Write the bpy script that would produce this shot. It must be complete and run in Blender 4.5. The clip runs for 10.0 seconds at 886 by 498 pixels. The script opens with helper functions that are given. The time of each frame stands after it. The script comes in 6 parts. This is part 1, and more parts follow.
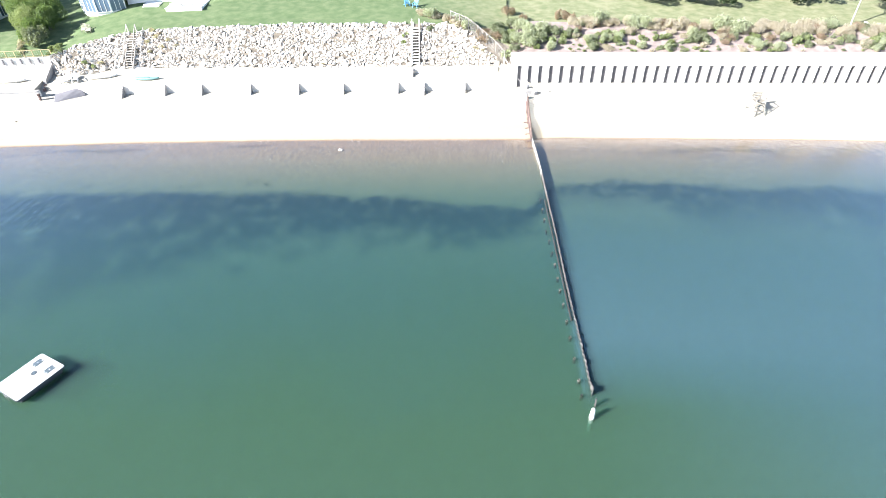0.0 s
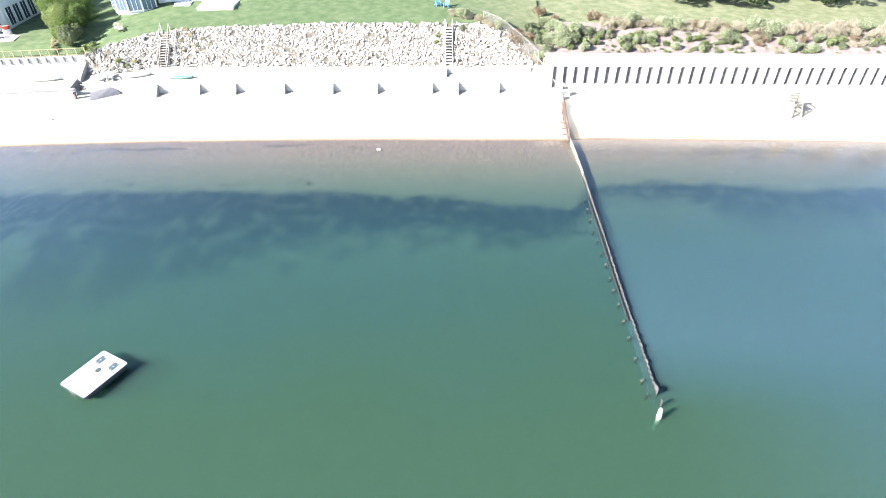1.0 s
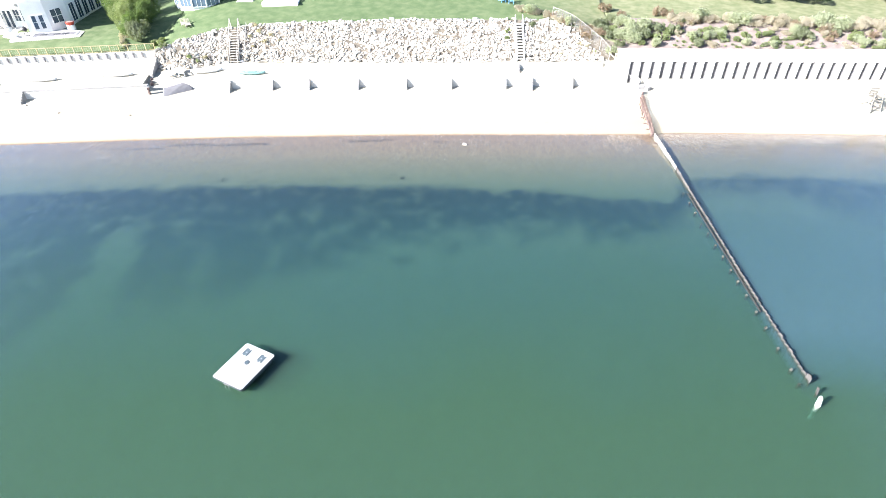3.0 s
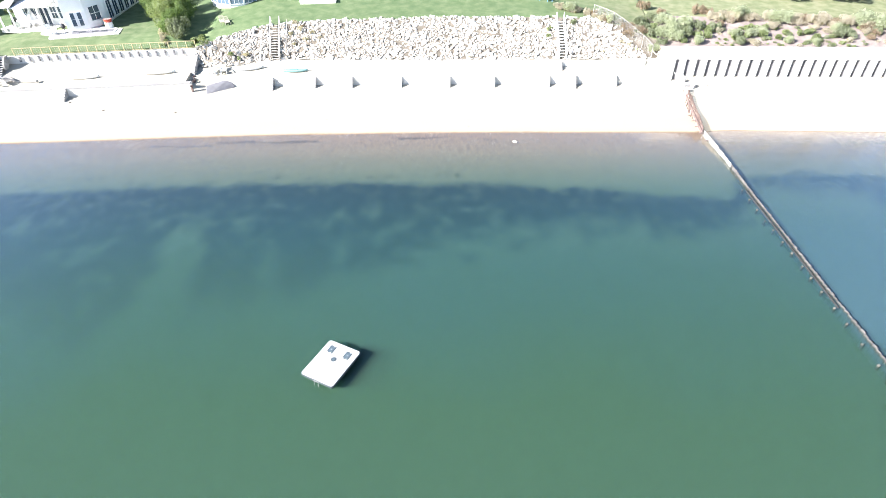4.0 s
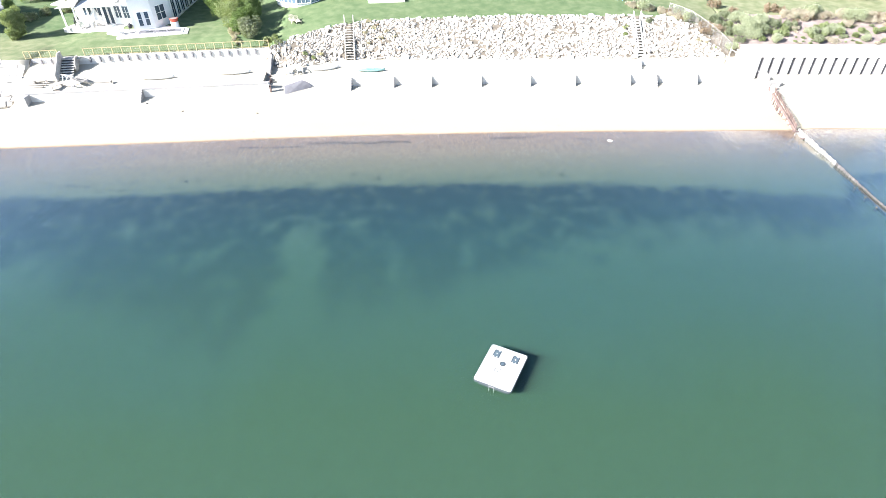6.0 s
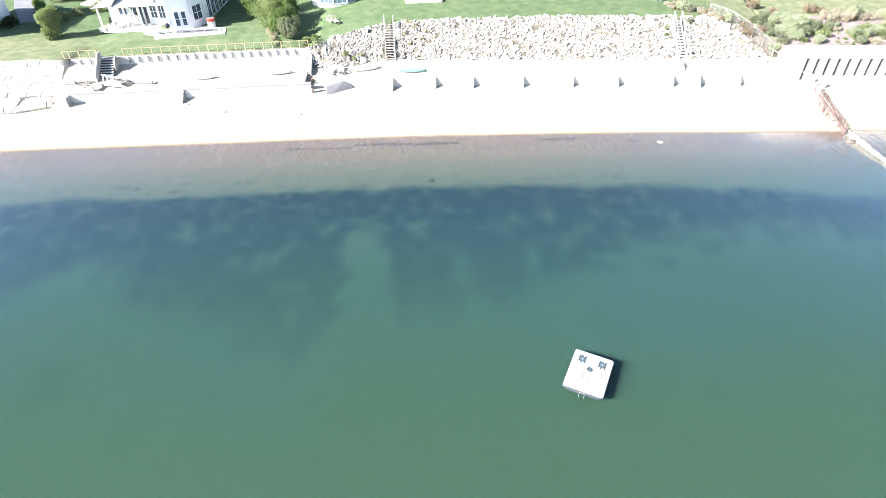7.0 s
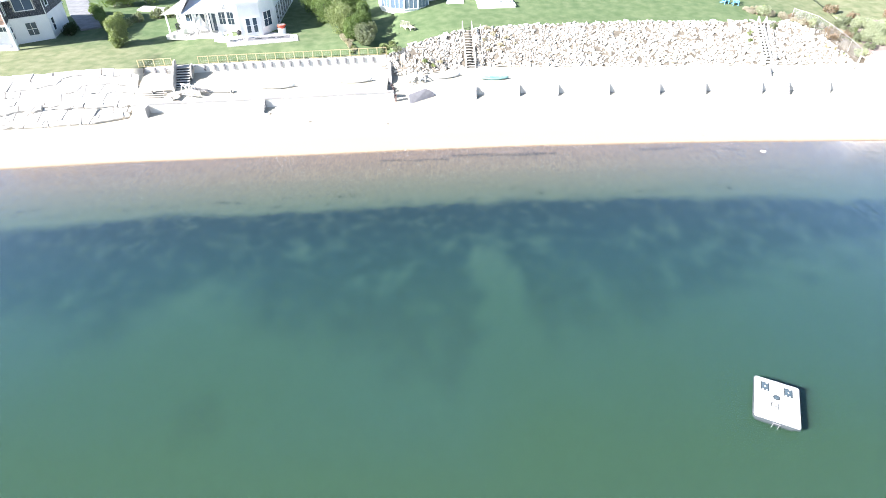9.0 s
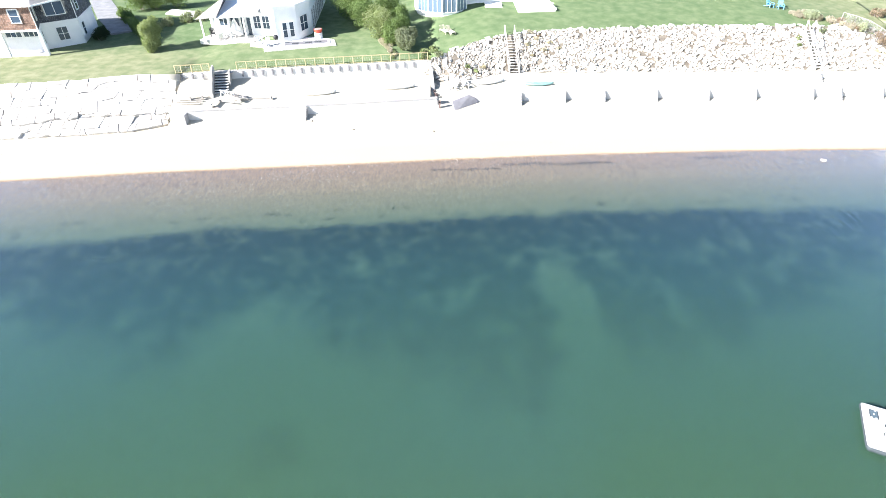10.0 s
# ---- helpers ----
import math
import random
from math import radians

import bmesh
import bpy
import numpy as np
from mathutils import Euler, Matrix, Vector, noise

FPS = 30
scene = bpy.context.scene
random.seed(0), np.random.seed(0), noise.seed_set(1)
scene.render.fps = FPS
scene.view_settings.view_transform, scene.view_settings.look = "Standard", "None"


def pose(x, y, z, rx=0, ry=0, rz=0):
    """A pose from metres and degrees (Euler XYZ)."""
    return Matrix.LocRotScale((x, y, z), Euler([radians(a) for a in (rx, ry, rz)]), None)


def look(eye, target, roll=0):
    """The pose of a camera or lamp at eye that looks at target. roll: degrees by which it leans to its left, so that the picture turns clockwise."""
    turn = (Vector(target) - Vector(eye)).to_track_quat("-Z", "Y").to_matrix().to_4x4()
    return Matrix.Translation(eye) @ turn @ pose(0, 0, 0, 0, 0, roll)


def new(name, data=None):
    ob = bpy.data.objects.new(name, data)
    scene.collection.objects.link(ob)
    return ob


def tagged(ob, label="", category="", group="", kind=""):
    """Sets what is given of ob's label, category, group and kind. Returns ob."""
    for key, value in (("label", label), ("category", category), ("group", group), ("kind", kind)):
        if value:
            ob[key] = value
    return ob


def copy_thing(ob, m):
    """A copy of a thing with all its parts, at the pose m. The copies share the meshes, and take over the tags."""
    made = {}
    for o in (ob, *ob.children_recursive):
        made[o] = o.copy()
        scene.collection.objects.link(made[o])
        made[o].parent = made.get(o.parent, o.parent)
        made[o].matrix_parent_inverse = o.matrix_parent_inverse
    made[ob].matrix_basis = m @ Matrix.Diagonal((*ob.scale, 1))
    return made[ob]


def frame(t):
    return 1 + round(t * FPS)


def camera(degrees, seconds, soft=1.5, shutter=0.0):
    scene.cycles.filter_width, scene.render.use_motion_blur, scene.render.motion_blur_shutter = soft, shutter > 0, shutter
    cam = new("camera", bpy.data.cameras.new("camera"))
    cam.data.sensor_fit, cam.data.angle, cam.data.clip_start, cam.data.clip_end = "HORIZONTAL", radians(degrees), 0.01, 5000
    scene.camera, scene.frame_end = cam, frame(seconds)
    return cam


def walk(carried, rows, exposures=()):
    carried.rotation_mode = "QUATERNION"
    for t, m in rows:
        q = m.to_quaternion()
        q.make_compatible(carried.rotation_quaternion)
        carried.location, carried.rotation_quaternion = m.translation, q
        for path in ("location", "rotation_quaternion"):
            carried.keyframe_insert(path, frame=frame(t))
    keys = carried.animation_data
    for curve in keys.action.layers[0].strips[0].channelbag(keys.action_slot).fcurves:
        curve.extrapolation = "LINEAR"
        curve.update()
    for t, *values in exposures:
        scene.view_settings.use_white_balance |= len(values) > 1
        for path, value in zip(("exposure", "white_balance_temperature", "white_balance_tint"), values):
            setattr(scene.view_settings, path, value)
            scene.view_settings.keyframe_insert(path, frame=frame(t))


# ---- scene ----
cam = camera(77.3, 10.0, soft=0.55)
PATH = [
    (0, (-0.625, 0.987, 28.335), (-0.697, 2.567, 27.11), -0.9),
    (0.5, (-2.505, 0.889, 28.404), (-2.582, 2.468, 27.18), -0.8),
    (1, (-4.643, 0.725, 28.395), (-4.719, 2.305, 27.171), -0.7),
    (1.5, (-6.969, 0.521, 28.377), (-7.04, 2.1, 27.151), -0.6),
    (2, (-9.385, 0.321, 28.309), (-9.451, 1.899, 27.083), -0.5),
    (2.5, (-11.913, 0.133, 28.173), (-11.974, 1.713, 26.948), -0.5),
    (4, (-20.416, -0.253, 27.898), (-20.463, 1.326, 26.672), -0.3),
    (4.5, (-23.399, -0.208, 27.58), (-23.437, 1.375, 26.357), -0.2),
    (5, (-26.284, -0.122, 27.44), (-26.311, 1.462, 26.219), -0.1),
    (5.5, (-29.01, 0.076, 27.375), (-29.029, 1.66, 26.154), -0.1),
    (7, (-37.171, 0.827, 27.084), (-37.177, 2.412, 25.865), 0.1),
    (7.5, (-39.808, 1.186, 27.05), (-39.812, 2.772, 25.83), 0.1),
    (8, (-42.457, 1.624, 26.905), (-42.458, 3.212, 25.689), 0.1),
    (8.5, (-45.2, 2.21, 26.951), (-45.194, 3.797, 25.735), 0.1),
    (9, (-47.8, 3.046, 26.897), (-47.791, 4.636, 25.684), 0.1),
    (9.5, (-50.377, 4.078, 26.874), (-50.367, 5.67, 25.663), 0.1),
    (10, (-52.884, 5.123, 26.684), (-52.875, 6.716, 25.474), 0.1),
]
walk(cam, [(t, look(eye, target, roll)) for t, eye, target, roll in PATH])

# ---- light ----
SUN_AZ = radians(27)          # shadows run towards +x, turned this far inland
SUN_EL = radians(29)
world = bpy.data.worlds.new("sky")
scene.world = world
world.use_nodes = True
wn = world.node_tree
sky = wn.nodes.new("ShaderNodeTexSky")
sky.sky_type, sky.sun_disc = 'NISHITA', False
sky.sun_elevation = SUN_EL
sky.sun_rotation = math.atan2(-math.cos(SUN_AZ), -math.sin(SUN_AZ))
sky.air_density, sky.dust_density, sky.ozone_density = 0.75, 0.5, 1.1
wn.nodes["Background"].inputs[1].default_value = 0.078
wn.links.new(sky.outputs[0], wn.nodes["Background"].inputs[0])
sun = new("sun", bpy.data.lights.new("sun", 'SUN'))
sun.data.energy, sun.data.angle, sun.data.color = 5.0, radians(0.53), (1.0, 0.98, 0.965)
sun_from = Vector((-math.cos(SUN_AZ) * math.cos(SUN_EL), -math.sin(SUN_AZ) * math.cos(SUN_EL), math.sin(SUN_EL)))
sun.matrix_world = look(sun_from * 200, (0, 0, 0))
scene.view_settings.exposure = 2.05

# ---- materials ----


def mat(name, a, b=None, rough=0.8, scale=3.0, fine=40.0, bump=0.15, metal=0.0, each=0.0, spec=0.4):
    """A surface between the colours a and b at two sizes of grain, with relief; each: how far single pieces differ."""
    m = bpy.data.materials.new(name)
    m.use_nodes = True
    nt = m.node_tree
    p = nt.nodes["Principled BSDF"]
    p.inputs["Roughness"].default_value, p.inputs["Metallic"].default_value = rough, metal
    p.inputs["Specular IOR Level"].default_value = spec
    b = b or tuple(0.75 * c for c in a)
    geo = nt.nodes.new("ShaderNodeNewGeometry")
    big, small = nt.nodes.new("ShaderNodeTexNoise"), nt.nodes.new("ShaderNodeTexNoise")
    for node, size in ((big, scale), (small, fine)):
        nt.links.new(geo.outputs["Position"], node.inputs["Vector"])
        node.inputs["Scale"].default_value, node.inputs["Detail"].default_value = size, 4.0
    both = nt.nodes.new("ShaderNodeMath")
    both.operation = 'MULTIPLY_ADD'
    nt.links.new(small.outputs["Fac"], both.inputs[0])
    both.inputs[1].default_value = 0.6
    nt.links.new(big.outputs["Fac"], both.inputs[2])
    ramp = nt.nodes.new("ShaderNodeValToRGB")
    ramp.color_ramp.elements[0].position, ramp.color_ramp.elements[1].position = 0.62, 0.98
    ramp.color_ramp.elements[0].color, ramp.color_ramp.elements[1].color = (*b, 1), (*a, 1)
    nt.links.new(both.outputs[0], ramp.inputs[0])
    col = ramp.outputs[0]
    if each:
        info, hsv, rng = nt.nodes.new("ShaderNodeObjectInfo"), nt.nodes.new("ShaderNodeHueSaturation"), nt.nodes.new("ShaderNodeMapRange")
        isl = nt.nodes.new("ShaderNodeMath")
        isl.operation = 'ADD'
        wrap = nt.nodes.new("ShaderNodeMath")
        wrap.operation = 'FRACT'
        nt.links.new(info.outputs["Random"], isl.inputs[0])
        nt.links.new(geo.outputs["Random Per Island"], isl.inputs[1])
        nt.links.new(isl.outputs[0], wrap.inputs[0])
        nt.links.new(wrap.outputs[0], rng.inputs[0])
        rng.inputs[3].default_value, rng.inputs[4].default_value = 1 - each, 1 + each
        nt.links.new(rng.outputs[0], hsv.inputs["Value"])
        nt.links.new(col, hsv.inputs["Color"])
        col = hsv.outputs[0]
    nt.links.new(col, p.inputs["Base Color"])
    if bump:
        bn = nt.nodes.new("ShaderNodeBump")
        bn.inputs["Strength"].default_value, bn.inputs["Distance"].default_value = bump, 0.05
        nt.links.new(small.outputs["Fac"], bn.inputs["Height"])
        nt.links.new(bn.outputs[0], p.inputs["Normal"])
    return m


def nodes_of(m):
    return m.node_tree, m.node_tree.nodes["Principled BSDF"]


CONCRETE = mat("pale concrete", (0.60, 0.585, 0.56), (0.51, 0.495, 0.47), 0.85, 0.8, 14, 0.1)
# darker than CONCRETE to deepen the shaded sides of buttresses and steps
DIM_CONCRETE = mat("dimmed concrete", (0.37, 0.355, 0.345), (0.27, 0.26, 0.255), 0.88, 0.6, 9, 0.2, each=0.06)
STONE = mat("pale rubble stone", (0.62, 0.58, 0.52), (0.45, 0.415, 0.37), 0.9, 1.5, 9, 0.5, each=0.22)
BLOCK = mat("pale armour granite", (0.52, 0.495, 0.46), (0.42, 0.395, 0.365), 0.88, 0.5, 6, 0.4, each=0.08)
RUST = mat("rusty steel", (0.17, 0.118, 0.108), (0.085, 0.06, 0.056), 0.85, 2.0, 20, 0.4)
OLDWOOD = mat("weathered grey timber", (0.48, 0.45, 0.41), (0.32, 0.295, 0.27), 0.85, 2.0, 25, 0.3, each=0.15)
WHITEPAINT = mat("white paint", (0.80, 0.80, 0.795), (0.73, 0.73, 0.725), 0.5, 0.8, 12, 0.05)
TRIM = mat("white trim", (0.80, 0.80, 0.79), (0.74, 0.74, 0.73), 0.45, 1.0, 14, 0.03)
# cedar shingle again, with the shade of the turned walls in its colour
SHINGLE_SHADE = mat("cedar shingle darkened for shade", (0.085, 0.09, 0.105), (0.05, 0.054, 0.065), 0.8, 1.2, 8, 0.2, each=0.3)
SHINGLE = mat("cedar shingle", (0.27, 0.17, 0.125), (0.14, 0.09, 0.07), 0.85, 1.2, 8, 0.2, each=0.35)
ROOF = mat("grey roof shingle", (0.34, 0.32, 0.30), (0.24, 0.225, 0.215), 0.9, 1.0, 10, 0.3, each=0.1)
YELLOW = mat("yellow weathered rail timber", (0.42, 0.35, 0.20), (0.31, 0.26, 0.15), 0.7, 3.0, 30, 0.15)
TEAL = mat("teal kayak plastic", (0.19, 0.34, 0.33), (0.15, 0.28, 0.28), 0.4, 1.0, 12, 0.03)
GELCOAT = mat("white plastic deck", (0.62, 0.62, 0.61), (0.54, 0.54, 0.52), 0.4, 1.2, 10, 0.05)
STEEL = mat("dark steel pile", (0.20, 0.195, 0.205), (0.14, 0.135, 0.14), 0.7, 2.0, 16, 0.2)
DARK = mat("dark painted metal", (0.035, 0.035, 0.04), (0.02, 0.02, 0.02), 0.5, 3.0, 30, 0.05)
GREYPAD = mat("grey non-slip panel", (0.055, 0.066, 0.074), (0.036, 0.045, 0.052), 0.7, 6.0, 40, 0.1)
BLUE = mat("blue painted wood", (0.16, 0.38, 0.58), (0.11, 0.28, 0.46), 0.6, 3.0, 30, 0.05)
TERRACOTTA = mat("red planter glaze", (0.55, 0.09, 0.05), (0.40, 0.06, 0.04), 0.5, 3.0, 30, 0.05)
ASPHALT = mat("driveway asphalt", (0.25, 0.25, 0.26), (0.17, 0.17, 0.18), 0.9, 1.0, 20, 0.2)
PATH_STONE = mat("pale paving", (0.58, 0.56, 0.53), (0.46, 0.44, 0.42), 0.85, 1.5, 12, 0.1)
CANVAS = mat("white canvas", (0.72, 0.71, 0.68), (0.60, 0.59, 0.57), 0.9, 2.0, 16, 0.1)
BARK = mat("grey bark", (0.30, 0.26, 0.22), (0.15, 0.125, 0.10), 0.9, 3.0, 18, 0.5)
PALE_BARK = mat("pale bark", (0.36, 0.34, 0.31), (0.22, 0.205, 0.185), 0.85, 3.0, 18, 0.4)
MESHWIRE = mat("galvanised wire", (0.42, 0.42, 0.41), (0.30, 0.30, 0.30), 0.5, 3.0, 20, 0.0, metal=0.7)
MARK = mat("black lettering", (0.03, 0.03, 0.03), (0.02, 0.02, 0.02), 0.6, 3.0, 20, 0.0)


def leaf_mat(name, a, b):
    m = mat(name, a, b, 0.65, 0.9, 9, 0.0, each=0.3, spec=0.25)
    nt, p = nodes_of(m)
    tr, add = nt.nodes.new("ShaderNodeBsdfTranslucent"), nt.nodes.new("ShaderNodeMixShader")
    tr.inputs[0].default_value = (a[0] * 1.1, a[1] * 1.2, a[2] * 0.6, 1)
    add.inputs[0].default_value = 0.42
    nt.links.new(p.outputs[0], add.inputs[1])
    nt.links.new(tr.outputs[0], add.inputs[2])
    nt.links.new(add.outputs[0], nt.nodes["Material Output"].inputs[0])
    return m


LEAF = leaf_mat("green leaves", (0.17, 0.23, 0.09), (0.08, 0.12, 0.045))
LEAF_PALE = leaf_mat("silvery green leaves", (0.42, 0.44, 0.33), (0.25, 0.275, 0.19))
LEAF_GREY = leaf_mat("grey-green seeding leaves", (0.25, 0.275, 0.185), (0.14, 0.158, 0.10))
LEAF_BRIGHT = leaf_mat("bright green leaves", (0.275, 0.315, 0.165), (0.155, 0.185, 0.092))
LEAF_DRY = leaf_mat("tawny dry grass leaves", (0.47, 0.42, 0.36), (0.34, 0.295, 0.25))
LEAF_BROWN = leaf_mat("russet autumn leaves", (0.33, 0.25, 0.19), (0.21, 0.155, 0.12))
LEAF_DARK = leaf_mat("dark conifer needles", (0.04, 0.062, 0.028), (0.02, 0.034, 0.016))
EELGRASS = leaf_mat("submerged eelgrass", (0.029, 0.048, 0.056), (0.021, 0.036, 0.043))

SAND = mat("pale beach sand", (0.405, 0.375, 0.315), (0.355, 0.325, 0.265), 0.92, 0.35, 18, 0.25)
nt, p = nodes_of(SAND)
sep, wet, mixw = nt.nodes.new("ShaderNodeSeparateXYZ"), nt.nodes.new("ShaderNodeMapRange"), nt.nodes.new("ShaderNodeMix")
geo = nt.nodes.new("ShaderNodeNewGeometry")
nt.links.new(geo.outputs["Position"], sep.inputs[0])
wig = nt.nodes.new("ShaderNodeTexNoise")
wig.inputs["Scale"].default_value, wig.inputs["Detail"].default_value = 2.2, 5.0
nt.links.new(geo.outputs["Position"], wig.inputs["Vector"])
level = nt.nodes.new("ShaderNodeMath")
level.operation = 'MULTIPLY_ADD'
nt.links.new(wig.outputs["Fac"], level.inputs[0])
level.inputs[1].default_value = -0.045
nt.links.new(sep.outputs["Z"], level.inputs[2])
nt.links.new(level.outputs[0], wet.inputs[0])
wet.inputs[1].default_value, wet.inputs[2].default_value = -0.01, 0.035
wet.inputs[3].default_value, wet.inputs[4].default_value = 1.0, 0.0
mixw.data_type = 'RGBA'
dry = p.inputs["Base Color"].links[0].from_socket
# the beach face that the tide has left damp
face, damp = nt.nodes.new("ShaderNodeMapRange"), nt.nodes.new("ShaderNodeMix")
nt.links.new(level.outputs[0], face.inputs[0])
face.inputs[1].default_value, face.inputs[2].default_value = 0.35, 1.25
face.inputs[3].default_value, face.inputs[4].default_value = 1.0, 0.0
damp.data_type = 'RGBA'
nt.links.new(face.outputs[0], damp.inputs["Factor"])
nt.links.new(dry, damp.inputs[6])
damp.inputs[7].default_value = (0.335, 0.29, 0.215, 1)
dry = damp.outputs[2]
nt.links.new(wet.outputs[0], mixw.inputs["Factor"])
nt.links.new(dry, mixw.inputs[6])
# mottled wet sand, its streaks along y standing in for caustics
shoal, caustic = nt.nodes.new("ShaderNodeValToRGB"), nt.nodes.new("ShaderNodeTexNoise")
shoal.color_ramp.elements[0].position, shoal.color_ramp.elements[0].color = 0.36, (0.138, 0.096, 0.064, 1)
shoal.color_ramp.elements[1].position, shoal.color_ramp.elements[1].color = 0.64, (0.268, 0.187, 0.126, 1)
caustic.inputs["Scale"].default_value, caustic.inputs["Detail"].default_value, caustic.inputs["Roughness"].default_value = 4.2, 6.0, 0.75
caustic_map = nt.nodes.new("ShaderNodeMapping")
caustic_map.inputs["Scale"].default_value = (1.7, 0.4, 1.0)
nt.links.new(geo.outputs["Position"], caustic_map.inputs["Vector"])
nt.links.new(caustic_map.outputs[0], caustic.inputs["Vector"])
nt.links.new(caustic.outputs["Fac"], shoal.inputs[0])
# the bed turns darker and greener with depth
deep_range, deep_tint = nt.nodes.new("ShaderNodeMapRange"), nt.nodes.new("ShaderNodeMix")
nt.links.new(sep.outputs["Z"], deep_range.inputs[0])
deep_range.inputs[1].default_value, deep_range.inputs[2].default_value = -0.16, -0.50
deep_tint.data_type = 'RGBA'
nt.links.new(deep_range.outputs[0], deep_tint.inputs["Factor"])
nt.links.new(shoal.outputs[0], deep_tint.inputs[6])
deep_tint.inputs[7].default_value = (0.118, 0.118, 0.079, 1)
nt.links.new(deep_tint.outputs[2], mixw.inputs[7])
grown, thick, mixg = nt.nodes.new("ShaderNodeAttribute"), nt.nodes.new("ShaderNodeMath"), nt.nodes.new("ShaderNodeMix")
grown.attribute_name = "weed"
tuft = nt.nodes.new("ShaderNodeTexNoise")
tuft.inputs["Scale"].default_value, tuft.inputs["Detail"].default_value = 0.9, 8.0
nt.links.new(geo.outputs["Position"], tuft.inputs["Vector"])
thick.operation, thick.use_clamp = 'MULTIPLY_ADD', True
spread = nt.nodes.new("ShaderNodeMath")
spread.operation = 'MULTIPLY_ADD'
nt.links.new(tuft.outputs["Fac"], spread.inputs[0])
spread.inputs[1].default_value, spread.inputs[2].default_value = 2.6, -0.35
nt.links.new(grown.outputs["Fac"], thick.inputs[0])
nt.links.new(spread.outputs[0], thick.inputs[1])
thick.inputs[2].default_value = 0.0
mixg.data_type = 'RGBA'
nt.links.new(thick.outputs[0], mixg.inputs["Factor"])
nt.links.new(mixw.outputs[2], mixg.inputs[6])
mixg.inputs[7].default_value = (0.023, 0.038, 0.044, 1)
nt.links.new(mixg.outputs[2], p.inputs["Base Color"])

LAWN = mat("mown lawn", (0.106, 0.154, 0.074), (0.080, 0.124, 0.058), 0.95, 0.9, 13.0, 0.5, spec=0.1)
nt, p = nodes_of(LAWN)
parch, fade = nt.nodes.new("ShaderNodeAttribute"), nt.nodes.new("ShaderNodeMix")
parch.attribute_name, fade.data_type = "dry", 'RGBA'
lush = p.inputs["Base Color"].links[0].from_socket
spots, strawy = nt.nodes.new("ShaderNodeTexNoise"), nt.nodes.new("ShaderNodeValToRGB")
spots.inputs["Scale"].default_value, spots.inputs["Detail"].default_value = 0.9, 9.0
geo2 = nt.nodes.new("ShaderNodeNewGeometry")
nt.links.new(geo2.outputs["Position"], spots.inputs["Vector"])
strawy.color_ramp.elements[0].position, strawy.color_ramp.elements[0].color = 0.35, (0.165, 0.182, 0.098, 1)
strawy.color_ramp.elements[1].position, strawy.color_ramp.elements[1].color = 0.66, (0.235, 0.235, 0.145, 1)
nt.links.new(spots.outputs["Fac"], strawy.inputs[0])
blot = nt.nodes.new("ShaderNodeMath")
blot.operation, blot.use_clamp = 'MULTIPLY_ADD', True
nt.links.new(spots.outputs["Fac"], blot.inputs[0])
blot.inputs[1].default_value = 0.55
lessen = nt.nodes.new("ShaderNodeMath")
lessen.operation = 'SUBTRACT'
nt.links.new(parch.outputs["Fac"], lessen.inputs[0])
lessen.inputs[1].default_value = 0.26
nt.links.new(lessen.outputs[0], blot.inputs[2])
nt.links.new(blot.outputs[0], fade.inputs["Factor"])
nt.links.new(lush, fade.inputs[6])
nt.links.new(strawy.outputs[0], fade.inputs[7])
nt.links.new(fade.outputs[2], p.inputs["Base Color"])
MULCH = mat("bark mulch soil", (0.30, 0.248, 0.23), (0.205, 0.168, 0.156), 0.95, 1.2, 14, 0.6, spec=0.1)
RUBBLE = mat("gravel between stones", (0.19, 0.165, 0.135), (0.10, 0.087, 0.072), 0.95, 1.5, 10, 0.6, spec=0.1)

def absorb(nt, through_it):
    """Light lost on its way down: the longer the way, the greener."""
    fathom = nt.nodes.new("ShaderNodeAttribute")
    fathom.attribute_name = "depth"
    tint = nt.nodes.new("ShaderNodeCombineColor")
    for i, a in enumerate((0.40, 0.125, 0.16)):
        k, e = nt.nodes.new("ShaderNodeMath"), nt.nodes.new("ShaderNodeMath")
        k.operation, e.operation = 'MULTIPLY', 'POWER'
        nt.links.new(fathom.outputs["Fac"], k.inputs[0])
        k.inputs[1].default_value = -a
        e.inputs[0].default_value = math.e
        nt.links.new(k.outputs[0], e.inputs[1])
        nt.links.new(e.outputs[0], tint.inputs[i])
    nt.links.new(tint.outputs[0], through_it.inputs[0])


# water: gloss by the surface's own Fresnel, the bed seen through a murk that thickens with depth
WATER = bpy.data.materials.new("green sea water")
WATER.use_nodes = True
nt = WATER.node_tree
nt.nodes.remove(nt.nodes["Principled BSDF"])
geo, wave, ripple = nt.nodes.new("ShaderNodeNewGeometry"), nt.nodes.new("ShaderNodeTexNoise"), nt.nodes.new("ShaderNodeTexNoise")
stretch = nt.nodes.new("ShaderNodeMapping")
stretch.inputs["Scale"].default_value = (2.0, 0.42, 1)
nt.links.new(geo.outputs["Position"], stretch.inputs["Vector"])
nt.links.new(stretch.outputs[0], wave.inputs["Vector"])
nt.links.new(stretch.outputs[0], ripple.inputs["Vector"])
wave.inputs["Scale"].default_value, wave.inputs["Detail"].default_value = 1.25, 3.0
ripple.inputs["Scale"].default_value, ripple.inputs["Detail"].default_value = 3.4, 3.0
add = nt.nodes.new("ShaderNodeMath")
add.operation = 'MULTIPLY_ADD'
nt.links.new(wave.outputs["Fac"], add.inputs[0])
add.inputs[1].default_value = 1.6
nt.links.new(ripple.outputs["Fac"], add.inputs[2])
bn = nt.nodes.new("ShaderNodeBump")
